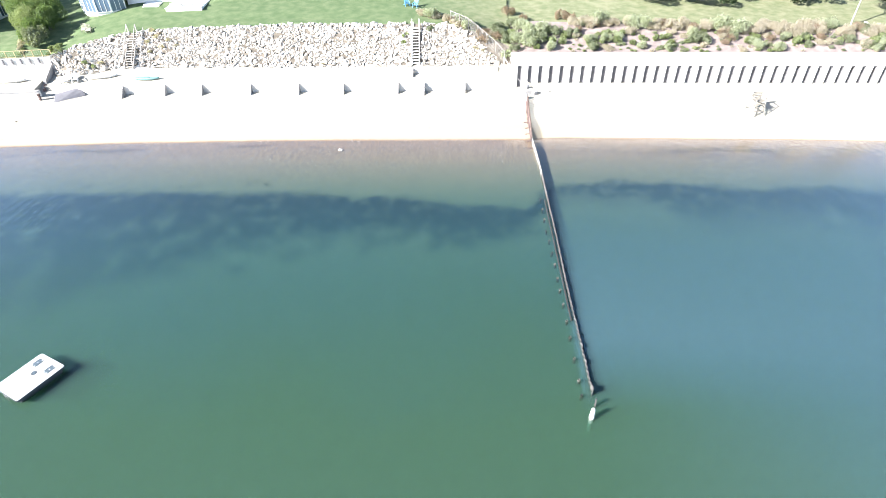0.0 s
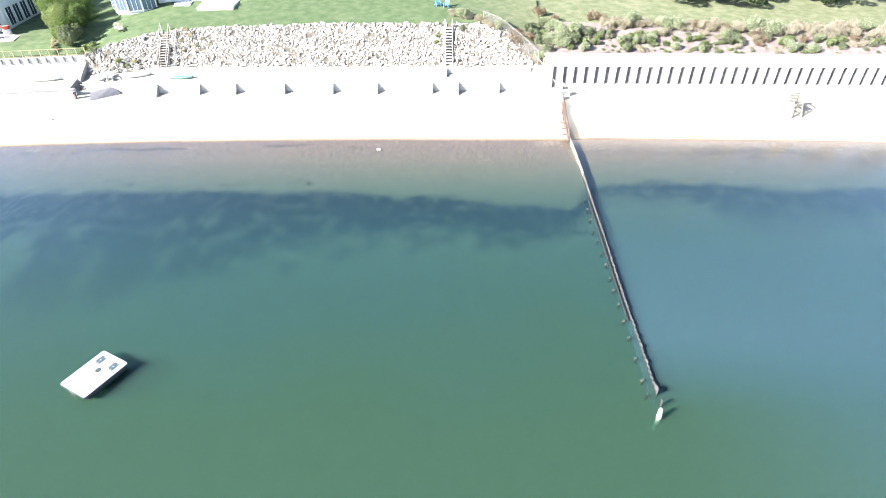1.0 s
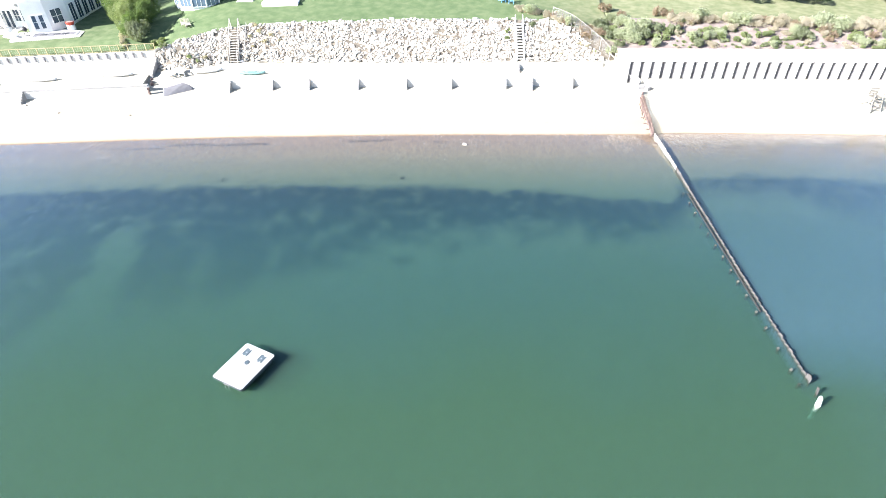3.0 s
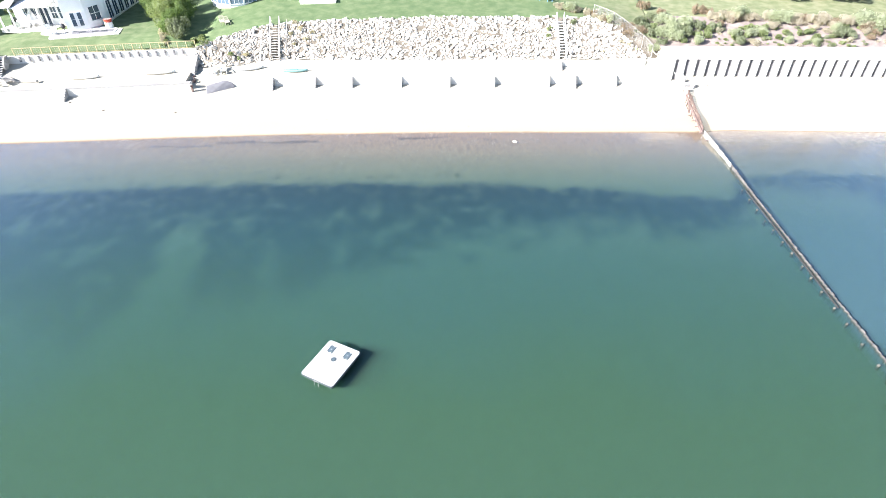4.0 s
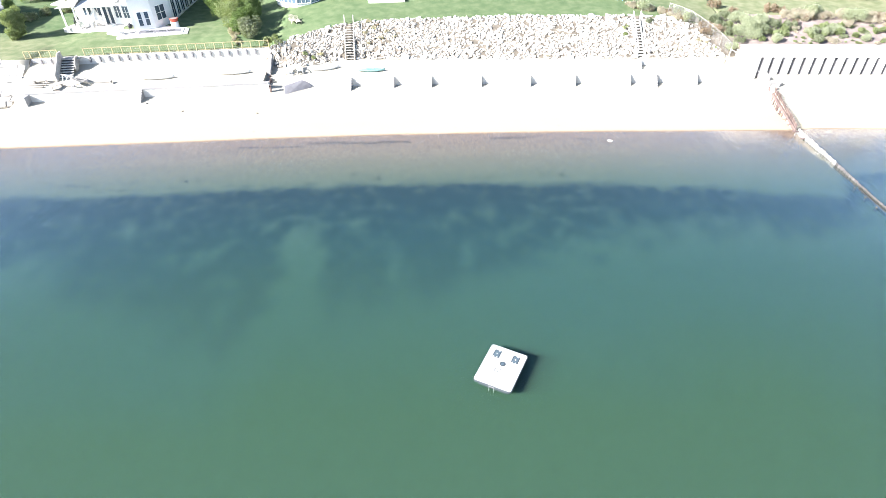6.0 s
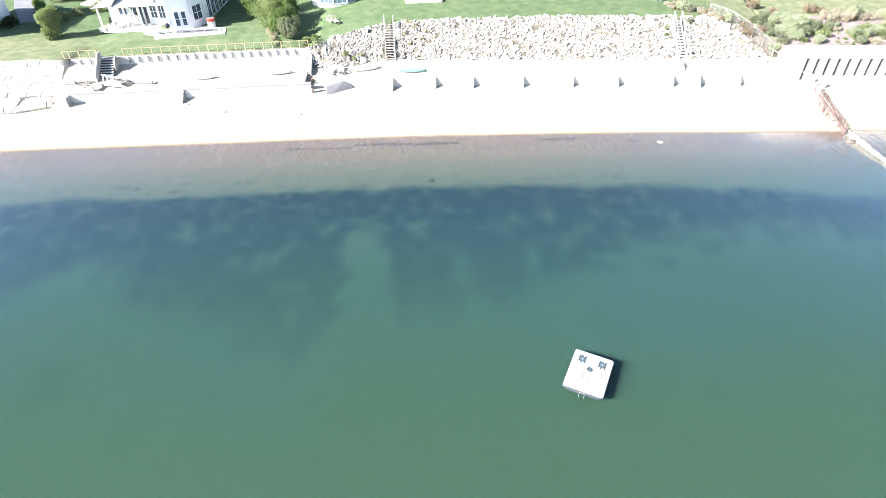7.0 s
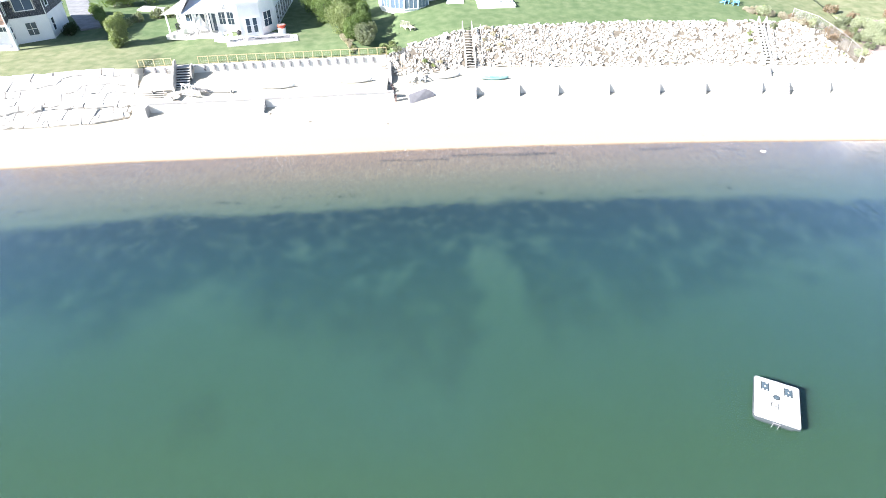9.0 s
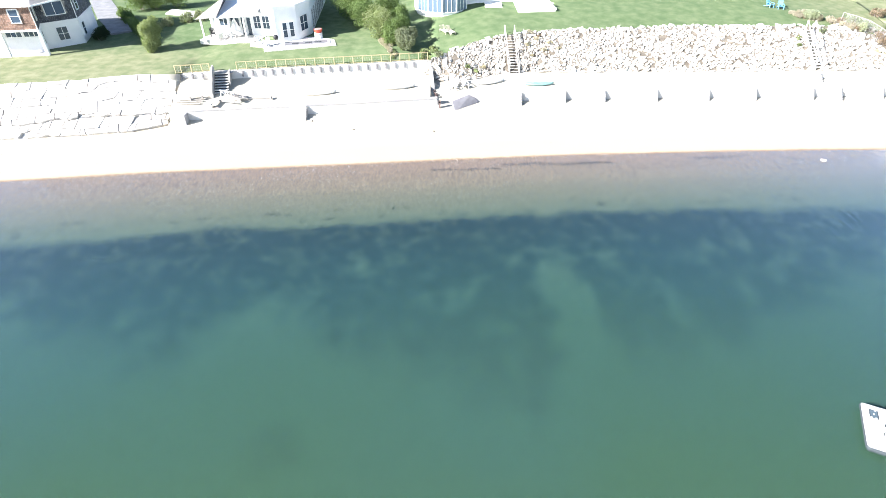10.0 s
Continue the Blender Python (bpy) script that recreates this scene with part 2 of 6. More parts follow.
bn.inputs["Strength"].default_value, bn.inputs["Distance"].default_value = 0.5, 0.035
nt.links.new(add.outputs[0], bn.inputs["Height"])
facing = nt.nodes.new("ShaderNodeLayerWeight")
nt.links.new(bn.outputs[0], facing.inputs["Normal"])
power, fres = nt.nodes.new("ShaderNodeMath"), nt.nodes.new("ShaderNodeMath")
power.operation, fres.operation = 'POWER', 'MULTIPLY_ADD'
nt.links.new(facing.outputs["Facing"], power.inputs[0])
power.inputs[1].default_value = 5.0
nt.links.new(power.outputs[0], fres.inputs[0])
fres.use_clamp = True
fres.inputs[1].default_value, fres.inputs[2].default_value = 4.4, 0.045
gloss = nt.nodes.new("ShaderNodeBsdfGlossy")
gloss.inputs["Roughness"].default_value = 0.12
nt.links.new(bn.outputs[0], gloss.inputs["Normal"])
clear = nt.nodes.new("ShaderNodeBsdfTransparent")
absorb(nt, clear)
top = nt.nodes.new("ShaderNodeMixShader")
nt.links.new(fres.outputs[0], top.inputs[0])
nt.links.new(clear.outputs[0], top.inputs[1])
nt.links.new(gloss.outputs[0], top.inputs[2])
nt.links.new(top.outputs[0], nt.nodes["Material Output"].inputs[0])

# fine silt hanging in the water, thicker with depth
SILT = bpy.data.materials.new("silt in water")
SILT.use_nodes = True
nt = SILT.node_tree
nt.nodes.remove(nt.nodes["Principled BSDF"])
geo, murk, free, body = nt.nodes.new("ShaderNodeNewGeometry"), nt.nodes.new("ShaderNodeBsdfDiffuse"), nt.nodes.new("ShaderNodeBsdfTransparent"), nt.nodes.new("ShaderNodeMixShader")
thick, fathom = nt.nodes.new("ShaderNodeAttribute"), nt.nodes.new("ShaderNodeAttribute")
thick.attribute_name, fathom.attribute_name = "murk", "bed"
silt, cloudy, drift = nt.nodes.new("ShaderNodeValToRGB"), nt.nodes.new("ShaderNodeTexNoise"), nt.nodes.new("ShaderNodeMath")
# the ramp's blue end also holds sky reflection over the shallow beds
silt.color_ramp.elements[0].position, silt.color_ramp.elements[0].color = 0.30, (0.079, 0.163, 0.212, 1)
silt.color_ramp.elements[1].position, silt.color_ramp.elements[1].color = 0.72, (0.092, 0.159, 0.099, 1)
cloudy.inputs["Scale"].default_value, cloudy.inputs["Detail"].default_value = 0.05, 3.0
nt.links.new(geo.outputs["Position"], cloudy.inputs["Vector"])
drift.operation = 'MULTIPLY_ADD'
cast = nt.nodes.new("ShaderNodeMath")
cast.operation = 'ADD'
nt.links.new(fathom.outputs["Fac"], cast.inputs[0])
cast.inputs[1].default_value = 0.0
nt.links.new(cast.outputs[0], drift.inputs[0])
drift.inputs[1].default_value = 0.33
shift = nt.nodes.new("ShaderNodeMath")
shift.operation = 'MULTIPLY_ADD'
nt.links.new(cloudy.outputs["Fac"], shift.inputs[0])
shift.inputs[1].default_value, shift.inputs[2].default_value = 0.3, -0.15
nt.links.new(shift.outputs[0], drift.inputs[2])
nt.links.new(drift.outputs[0], silt.inputs[0])
side, pale = nt.nodes.new("ShaderNodeAttribute"), nt.nodes.new("ShaderNodeMix")
side.attribute_name, pale.data_type = "lee", 'RGBA'
nt.links.new(side.outputs["Fac"], pale.inputs["Factor"])
nt.links.new(silt.outputs[0], pale.inputs[6])
pale.inputs[7].default_value = (0.108, 0.186, 0.214, 1)       # paler sand hangs in the water beyond the groin; blue stands for reflected sky
nt.links.new(pale.outputs[2], murk.inputs[0])
nt.links.new(thick.outputs["Fac"], body.inputs[0])
absorb(nt, free)
nt.links.new(free.outputs[0], body.inputs[1])
nt.links.new(murk.outputs[0], body.inputs[2])
nt.links.new(body.outputs[0], nt.nodes["Material Output"].inputs[0])

GLASS = bpy.data.materials.new("window glass")
GLASS.use_nodes = True
nt, p = nodes_of(GLASS)
# blue in the base colour adds to the sky's reflection in the panes
p.inputs["Base Color"].default_value = (0.05, 0.075, 0.105, 1)
p.inputs["Roughness"].default_value = 0.06
p.inputs["Specular IOR Level"].default_value = 0.7

# paler copy, with more of the reflected sky in its base colour
GLASS_SKY = GLASS.copy()
GLASS_SKY.name = "garden room glass"
nodes_of(GLASS_SKY)[1].inputs["Base Color"].default_value = (0.12, 0.17, 0.23, 1)

# ---- building helpers ----


def part(name, bm, material, parent=None, label="", smooth=False):
    """One bmesh as one mesh object, under a thing or under a part."""
    me = bpy.data.meshes.new(name)
    if smooth:
        for f in bm.faces:
            f.smooth = True
    bm.normal_update()
    bm.to_mesh(me)
    bm.free()
    for m in (material if isinstance(material, (list, tuple)) else [material]):
        me.materials.append(m)
    ob = new(name, me)
    if parent is not None:
        ob.parent = parent
    if label:
        ob["label"] = label
    return ob


def thing(name, m, label, category, group="", kind=""):
    """An Empty at a thing's base, to carry its parts."""
    ob = new(name)
    ob.empty_display_size = 0.2
    ob.matrix_world = m
    return tagged(ob, label, category, group, kind)


def box(bm, x0, y0, z0, x1, y1, z1, m=None, bevel=0.0):
    c = Matrix.Translation(((x0 + x1) / 2, (y0 + y1) / 2, (z0 + z1) / 2)) @ Matrix.Diagonal((abs(x1 - x0), abs(y1 - y0), abs(z1 - z0), 1))
    made = bmesh.ops.create_cube(bm, size=1, matrix=(m @ c) if m else c)
    if bevel:
        edges = {e for v in made["verts"] for e in v.link_edges}
        bmesh.ops.bevel(bm, geom=list(edges), offset=bevel, segments=1, affect='EDGES')
    return bm


def bx(*a, m=None, bevel=0.0):
    return box(bmesh.new(), *a, m=m, bevel=bevel)


def rod(bm, a, b, r0, r1=None, sides=8):
    """A round bar from a to b."""
    a, b = Vector(a), Vector(b)
    d = b - a
    m = Matrix.Translation((a + b) / 2) @ d.to_track_quat('Z', 'Y').to_matrix().to_4x4()
    bmesh.ops.create_cone(bm, cap_ends=True, segments=sides, radius1=r0, radius2=r0 if r1 is None else r1, depth=d.length, matrix=m)
    return bm


def bar(bm, a, b, w, h):
    """A squared timber from a to b, w wide and h deep."""
    a, b = Vector(a), Vector(b)
    d = b - a
    q = d.to_track_quat('X', 'Z').to_matrix().to_4x4()
    return box(bm, -d.length / 2, -w / 2, -h / 2, d.length / 2, w / 2, h / 2, m=Matrix.Translation((a + b) / 2) @ q)


def prism(points, z0, z1):
    """A flat outline raised from z0 to z1."""
    bm = bmesh.new()
    lo, hi = [bm.verts.new((x, y, z0)) for x, y in points], [bm.verts.new((x, y, z1)) for x, y in points]
    n = len(points)
    bm.faces.new(hi), bm.faces.new(lo[::-1])
    for i in range(n):
        bm.faces.new((lo[i], lo[(i + 1) % n], hi[(i + 1) % n], hi[i]))
    bmesh.ops.recalc_face_normals(bm, faces=bm.faces)
    return bm


def lerp(table, x):
    """The value at x of a line through (x, value) points, level beyond its ends."""
    if x <= table[0][0]:
        return float(table[0][1])
    for (xa, ya), (xb, yb) in zip(table, table[1:]):
        if x <= xb:
            return ya + (yb - ya) * (x - xa) / (xb - xa)
    return float(table[-1][1])


# ---- the lie of the land: lines along the shore, as functions of x ----
WATERLINE = ((-400, 10), (-140, 44), (-94.7, 50.8), (-79.2, 52.6), (-62.9, 54.0), (-51.6, 55.1), (-40, 56.05), (-33.7, 56.35), (-24, 56.85), (-14.6, 57.15), (6, 57.5), (9.5, 58.1), (35, 57.9), (60, 57.2), (400, 40))
LOWER = ((-81.8, 61.2), (-67.7, 62.9), (-61.6, 63.7), (-53, 65.0))
MAIN = ((-53, 66.6), (-43.5, 67.0), (-38.3, 67.45), (-27.5, 67.8), (-15.8, 68.1), (-0.5, 68.55), (5.2, 68.6))
UPPER = ((-83, 66.6), (-77.5, 67.7), (-71, 68.8), (-64.7, 69.7), (-57.2, 70.9), (-54.2, 71.4))
RAMP_TOE = ((-54, 70.1), (-53, 69.3), (-51, 69.2), (-50, 69.3), (-47, 70.4), (-44, 71.0), (-20, 71.3), (5, 72.0))
RAMP_TOP = ((-54, 70.6, 5.0), (-51, 72.2, 5.7), (-47.5, 73.6, 6.4), (-45, 74.4, 6.7), (-40, 75.2, 6.9), (-34.8, 75.7, 7.0), (-23.4, 76.6, 7.1), (-8, 76.9, 7.1), (-3, 76.8, 7.0), (1, 75.4, 6.4), (5.2, 73.4, 5.2))
ROCK_TOE = ((-140, 53), (-98, 57.3), (-90.5, 58.3), (-85.5, 59.2), (-82.1, 61.0))
ROCK_TOP = ((-140, 59), (-100.4, 63.3), (-94.7, 64.0), (-89.3, 65.5), (-86.3, 66.3), (-83.2, 66.6))
W_Y, PIER_Z, CAP_Y = 67.1, 5.15, 71.3          # face, top and back of the bulkhead beyond the groin


def profile(x):
    """Breaks of the ground along one line inland: (y, z), always fourteen."""
    w = lerp(WATERLINE, x)
    sea = [(-900, -2.75), (5, -1.6), (w - 24, -0.88), (w - 10.5, -0.44), (w, 0.0), (w + 3.2, 1.5) if x > 6.75 else (w + 4.5, 0.62)]
    if x < -82:
        t, r = lerp(ROCK_TOE, x), lerp(ROCK_TOP, x)
        mid = [(t, 1.0), (t + 0.6, 1.1), (t + 2.2, 1.8), (t + 3.4, 2.3), (r - 0.6, 4.1), (r, 4.68)]
        end = [(72.3, 4.75), (85, 4.9)]
    elif x < -54:
        t, u = lerp(LOWER, x), lerp(UPPER, x)
        mid = [(t, 1.5), (t + 0.3, 2.42), (u - 0.05, 3.72 + lerp(((-82, 0.55), (-79, 0.0)), x)), (u + 0.15, 4.5), (u + 0.3, 4.62), (u + 0.6, 4.66)]
        end = [(max(u + 1.8, lerp(((-58, 72.3), (-54, 70.7)), x)), lerp(((-82, 4.75), (-78, 5.3), (-60, 5.45), (-58, 5.4), (-54, 5.0)), x)), (85, lerp(((-82, 4.9), (-76, 5.6), (-63, 5.8), (-54, 7.4)), x))]
    elif x < 5.3:
        t, k = lerp(MAIN, x), lerp(RAMP_TOE, x)
        yr, zr = lerp([q[:2] for q in RAMP_TOP], x), lerp([(q[0], q[2]) for q in RAMP_TOP], x)
        hi = 3.4 if x > -46 else lerp(((-54, 2.9), (-46, 3.2)), x)
        mid = [(t, lerp(((-54, 2.15), (-48, 1.35)), x)), (t + 0.3, 2.42), (k - 0.9, 2.75), (k - 0.7, hi - 0.04), (k, hi), (yr, zr)]
        end = [(85, lerp(((-54, 7.4), (-48, 7.9), (-10, 7.9), (5, 7.2)), x)), (110, 8.6)]
    else:
        mid = [(W_Y, 3.0 if x > 6.75 else 2.5), (W_Y + 0.4, 4.5), (70, 4.6), (71, 4.66), (71.65, 4.7), (lerp(((5, 80.5), (14, 79.5), (27, 78.2), (41, 76.9), (52, 76.0), (90, 75)), x), 6.5)]
        end = [(88, lerp(((5.3, 7.4), (14, 7.3)), x)), (110, lerp(((5.3, 8.6), (14, 8.2)), x))]
    return sea + mid + end + [(1200, 14.0)]


def ground_z(x, y):
    return lerp(profile(x), y)


STEPS = (1, 16, 18, 12, 6, 8, 1, 3, 1, 2, 8, 12, 4, 1)


WEED_NEAR = ((-100, 10.4), (-88, 10.6), (-71, 9.8), (-61, 10.1), (-50, 10.1), (-47, 9.7), (-44.6, 10.4), (-41, 9.6), (-28, 10.4), (-17, 10.7), (-6, 11.4), (0, 12.6), (5, 13.5), (7.4, 10.2), (10, 9.4), (14, 8.6), (19, 9.4), (26, 9.7), (50, 9.8))
WEED_FAR = ((-110, 15), (-92, 16.5), (-84.4, 19), (-79.4, 21), (-74.8, 23), (-70.4, 24.6), (-69.0, 22), (-67.6, 20.8), (-66, 20.0), (-64.4, 20.4), (-62.8, 21.8), (-61.4, 22.8), (-59.6, 24.4), (-57.6, 26), (-52.2, 28.6), (-46.2, 30.4), (-45.2, 27), (-44.8, 20), (-44.6, 16.6), (-42.5, 16.6), (-41.7, 20), (-40.6, 26.6), (-37, 26.8), (-32, 25.6), (-28, 23.8), (-24, 22), (-20, 19.4), (-15, 18.7), (-10, 18.4), (-5, 17.6), (-0.3, 18.2), (5, 17.2), (7.4, 12.6), (13, 12.4), (17, 12.8), (20.7, 15.4), (29, 15.8), (40, 16.4), (60, 16))


LONE_TUFTS = ((-15.6, 37.2, 0.9), (-62.6, 23.0, 2.0), (-19.5, 35.5, 0.7), (-3.0, 38.6, 0.6), (-9.0, 38.0, 0.6))


def weed_density(x, y):
    """How thickly the sea bed is grown over, 0 to 1: broad beds with ragged edges and a few bare spots."""
    d = lerp(WATERLINE, x) - y
    if d < 6 or d > 34:
        return 0.0
    ragged = 0.9 * noise.noise(Vector((x * 0.16, y * 0.16, 1))) + 0.9 * noise.noise(Vector((x * 0.5, y * 0.5, 2)))
    x += 1.3 * noise.noise(Vector((x * 0.35, y * 0.25, 11))) + 0.5 * noise.noise(Vector((x * 0.9, y * 0.6, 13)))
    near, far = lerp(WEED_NEAR, x), lerp(WEED_FAR, x)
    edge = min(1.0, max(0.0, (d - near + 0.5 + 0.6 * ragged) / 0.9)) * min(1.0, max(0.0, (far + 1.2 + 1.6 * ragged - d) / 3.8))
    bare = max(0.0, noise.noise(Vector((x * 0.55, y * 0.24, 5))) + 0.45 * noise.noise(Vector((x * 1.3, y * 0.6, 7))) - 0.14) * 1.7
    bare *= min(1.0, max(0.0, (d - near - 2.6) / 3.0))
    lone = max(max(0.0, 1.2 - math.hypot((x - cx) / r, (y - cy) / r)) for cx, cy, r in LONE_TUFTS)
    return max(edge * max(0.25, 1.0 - bare), min(0.8, lone))


def build_ground():
    xs = [-900, -300, -180, -150] + [-140 + 2 * i for i in range(29)] + [-82.01, -81.99] + [-81 + i for i in range(27)] + [-54.01, -53.99] + [-53 + i for i in range(59)] + [5.29, 5.31, 6.0, 6.74, 6.76] + [7.5 + 1.5 * i for i in range(50)] + [100, 160, 300, 900]
    bm = bmesh.new()
    grid = []
    for x in xs:
        pr, col = profile(x), []
        for k in range(len(pr) - 1):
            (ya, za), (yb, zb) = pr[k], pr[k + 1]
            for i in range(STEPS[k]):
                f = i / STEPS[k]
                y, z = ya + (yb - ya) * f, za + (zb - za) * f
                if i and k in (3, 4, 5, 7, 10, 11):
                    z += 0.05 * noise.noise(Vector((x * 0.3, y * 0.5, 0))) * (0.5 if k < 6 else 1.5)
                col.append((bm.verts.new((x, y, z)), k))
        col.append((bm.verts.new((x, *pr[-1])), len(pr) - 2))
        grid.append(col)
    for i in range(len(xs) - 1):
        xm = (xs[i] + xs[i + 1]) / 2
        for j in range(len(grid[i]) - 1):
            f = bm.faces.new((grid[i][j][0], grid[i + 1][j][0], grid[i + 1][j + 1][0], grid[i][j + 1][0]))
            k = grid[i][j][1]
            f.smooth = k >= 11 or not any(a < xm < b for a, b in ((-83, -81), (-55, -52.5), (4.8, 7.6)))
            if k >= 11:
                f.material_index = 1
            elif k == 10:
                f.material_index = 2 if xm > 5.3 else (1 if -82 < xm < -54 else (0 if xm < -82 else 3))
            elif xm < -82 and k >= 6:
                f.material_index = 0
    ob = part("ground", bm, [SAND, LAWN, MULCH, RUBBLE])
    ob.data.attributes.new("weed", 'FLOAT', 'POINT').data.foreach_set("value", [weed_density(v.co.x, v.co.y) for v in ob.data.vertices])
    # left lawn goes greener and darker inland, deepening the house's shadow there
    ob.data.attributes.new("dry", 'FLOAT', 'POINT').data.foreach_set("value", [lerp(((-100, 0.9), (-88, 0.8), (-78, 0.35), (-50, 0.12), (-8, 0.15), (4, 0.8), (60, 0.95)), v.co.x) * (lerp(((74.0, 1.0), (76.5, 0.15)), v.co.y) if v.co.x < -78 else 1.0) for v in ob.data.vertices])
    return tagged(ob, "sandy shore rising to mown lawns above the beach", "ground", kind="structure")


build_ground()


DEEPEN = 1.82          # the bed is built at the depth at which it seems to lie; light goes this much further
GROIN = ((20, 7.55), (23.1, 7.5), (28.5, 7.43), (33, 7.32), (39, 7.35), (45, 7.25), (50.7, 7.15), (57, 6.8), (63.6, 6.75), (66, 6.7))


def build_water(name, level, reach, strength, material, label):
    """One sheet of the sea at a level; silt sheets thin out towards the shore."""
    xs = [-900, -300, -160] + [-140 + 3 * i for i in range(49)] + [6.9, 7.5] + [10 + 3 * i for i in range(31)] + [110, 160, 300, 900]
    bm = bmesh.new()
    values, depths, beds, lee, grid = [], [], [], [], []
    for x in xs:
        w, col = lerp(WATERLINE, x), []
        for d in [-1.5, 0, 0.7, 1.5, 2.5, 4, 5.5, 7, 8.5, 10, 11.5, 13, 15, 17, 20, 24, 30, 36, 40, 60, 200, 900]:
            col.append(bm.verts.new((x, w - d, level)))
            deep = max(0.0, -ground_z(x, w - d) * DEEPEN)
            beyond = 0.0 if x < 7 else (1.0 if d < 32 else min(1.0, (x - 7) / 30))
            tau = (min(max(0.0, deep - 0.3), 2.7) / 1.55) ** 1.6 * (0.8 + 1.0 * beyond)
            f = min(1.0, max(0.0, (deep + level * DEEPEN) / 0.5))
            values.append(1 - math.exp(-tau * strength * f))
            beds.append(min(deep, 3.0) * (1 - 0.25 * beyond))
            lee.append(beyond)
            depths.append(min(max(0.0, deep + level * DEEPEN), reach))
        grid.append(col)
    for a, b in zip(grid, grid[1:]):
        for j in range(len(a) - 1):
            bm.faces.new((a[j + 1], b[j + 1], b[j], a[j]))
    ob = part(name, bm, material)
    for key, row in (("murk", values), ("bed", beds), ("depth", depths), ("lee", lee)):
        ob.data.attributes.new(key, 'FLOAT', 'POINT').data.foreach_set("value", row)
    return tagged(ob, label, "water", kind="structure")


build_water("water", 0.0, 0.1, 0.0, WATER, "calm green sea water, clear over the shallows")
for level, reach, strength in ((-0.055, 0.3, 0.22), (-0.2, 0.5, 0.34), (-0.45, 2.0, 0.46)):
    build_water("water_silt", level, reach, strength, SILT, "green silt hanging in the sea water")

# ---- sea walls ----


def along(table, x0, x1, y0, y1, z0, z1, step=1.5):
    """A wall that follows a line of the plan from x0 to x1, from y0 to y1 inland of it."""
    n = max(2, int((x1 - x0) / step))
    xs = [x0 + (x1 - x0) * i / n for i in range(n + 1)]
    pts = [(x, lerp(table, x) + y0) for x in xs] + [(x, lerp(table, x) + y1) for x in reversed(xs)]
    return prism(pts, z0, z1)


tagged(part("wall_main", along(MAIN, -52.6, 5.2, 0, 0.4, 0.6, 2.45), CONCRETE), "pale concrete seawall along the beach", "seawall", kind="structure")
tagged(part("wall_terrace", along(RAMP_TOE, -46, 3.5, -0.95, -0.6, 2.3, 3.42), CONCRETE), "low pale concrete wall below the rocks", "wall", kind="structure")
tagged(part("wall_lower", along(LOWER, -81.8, -53.2, 0, 0.4, 0.6, 2.47), CONCRETE), "low pale concrete wall along the beach", "seawall", kind="structure")
# added grey strip along the top, for the shading on the wall's face
part("coping", along(LOWER, -81.8, -53.2, -0.07, 0.42, 2.475, 2.56), DIM_CONCRETE, bpy.data.objects["wall_lower"])
lawn_wall = tagged(part("wall_lawn", along(UPPER, -82.6, -54.4, -0.05, 0.35, 3.0, 4.62), CONCRETE), "pale concrete retaining wall below the lawn", "wall", kind="structure")
rib = bx(-0.09, -0.17, 0, 0.09, -0.04, 0.66)
rib_me = None
for i in range(24):
    x = -80.9 + 1.08 * i
    if -78.9 < x < -76.3:
        continue
    if rib_me is None:
        ob = part("rib", rib, STEEL, lawn_wall, "dark steel rib")
        rib_me = ob.data
    else:
        ob = new("rib", rib_me)
        ob.parent = lawn_wall
    ob.location = (x, lerp(UPPER, x), 3.93)

wing = bmesh.new()
sec = [(71.45, 4.60), (71.1, 4.58), (68.2, 3.32), (67.4, 2.9), (67.4, 1.6), (71.45, 1.6)]
a, b = [wing.verts.new((-54.32 + 0.1 * (71.4 - q), q, z)) for q, z in sec], [wing.verts.new((-53.93 + 0.1 * (71.4 - q), q, z)) for q, z in sec]
wing.faces.new(a), wing.faces.new(b[::-1])
for i in range(6):
    wing.faces.new((a[i], a[(i + 1) % 6], b[(i + 1) % 6], b[i]))
bmesh.ops.recalc_face_normals(wing, faces=wing.faces)
part("wing_wall", wing, DIM_CONCRETE, lawn_wall, "raking concrete wing wall")

# the bulkhead beyond the groin: piers with deep gaps under a broad cap
bulkhead = tagged(part("wall_bulkhead", bx(5.2, W_Y + 0.2, 0.5, 96, W_Y + 0.6, 5.06), DIM_CONCRETE), "pale concrete bulkhead with rows of piers", "bulkhead", kind="structure")
part("return_wall", bx(5.2, W_Y + 0.5, 0.5, 5.7, 71.2, 5.06), CONCRETE, bulkhead)
part("cap", bx(5.05, W_Y - 0.36, 5.07, 96, CAP_Y, PIER_Z), CONCRETE, bulkhead)
pier_me = None
for i in range(72):
    x = 5.91 + 1.251 * i - 0.26
    if pier_me is None:
        ob = part("pier", bx(-0.75, -0.55, 0, 0, 0.02, 3.865), CONCRETE, bulkhead)
        pier_me = ob.data
    else:
        ob = new("pier", pier_me)
        ob.parent = bulkhead
    ob.location = (x, W_Y + 0.2, 1.2)
    if i == 0:
        bm = bx(0.0, 0.0, 0, 0.5, 0.06, 3.86)
        box(bm, 0.03, -0.22, 0, 0.09, 0.0, 3.86)
        box(bm, 0.40, -0.22, 0, 0.46, 0.0, 3.86)
        pile = part("steel_pile", bm, STEEL, bulkhead, "dark steel pile")
        pile_form = pile.data
    else:
        pile = new("steel_pile", pile_form)
        pile.parent = bulkhead
        pile["label"] = "dark steel pile"
    pile.location = (x, W_Y - 0.02, 1.2)


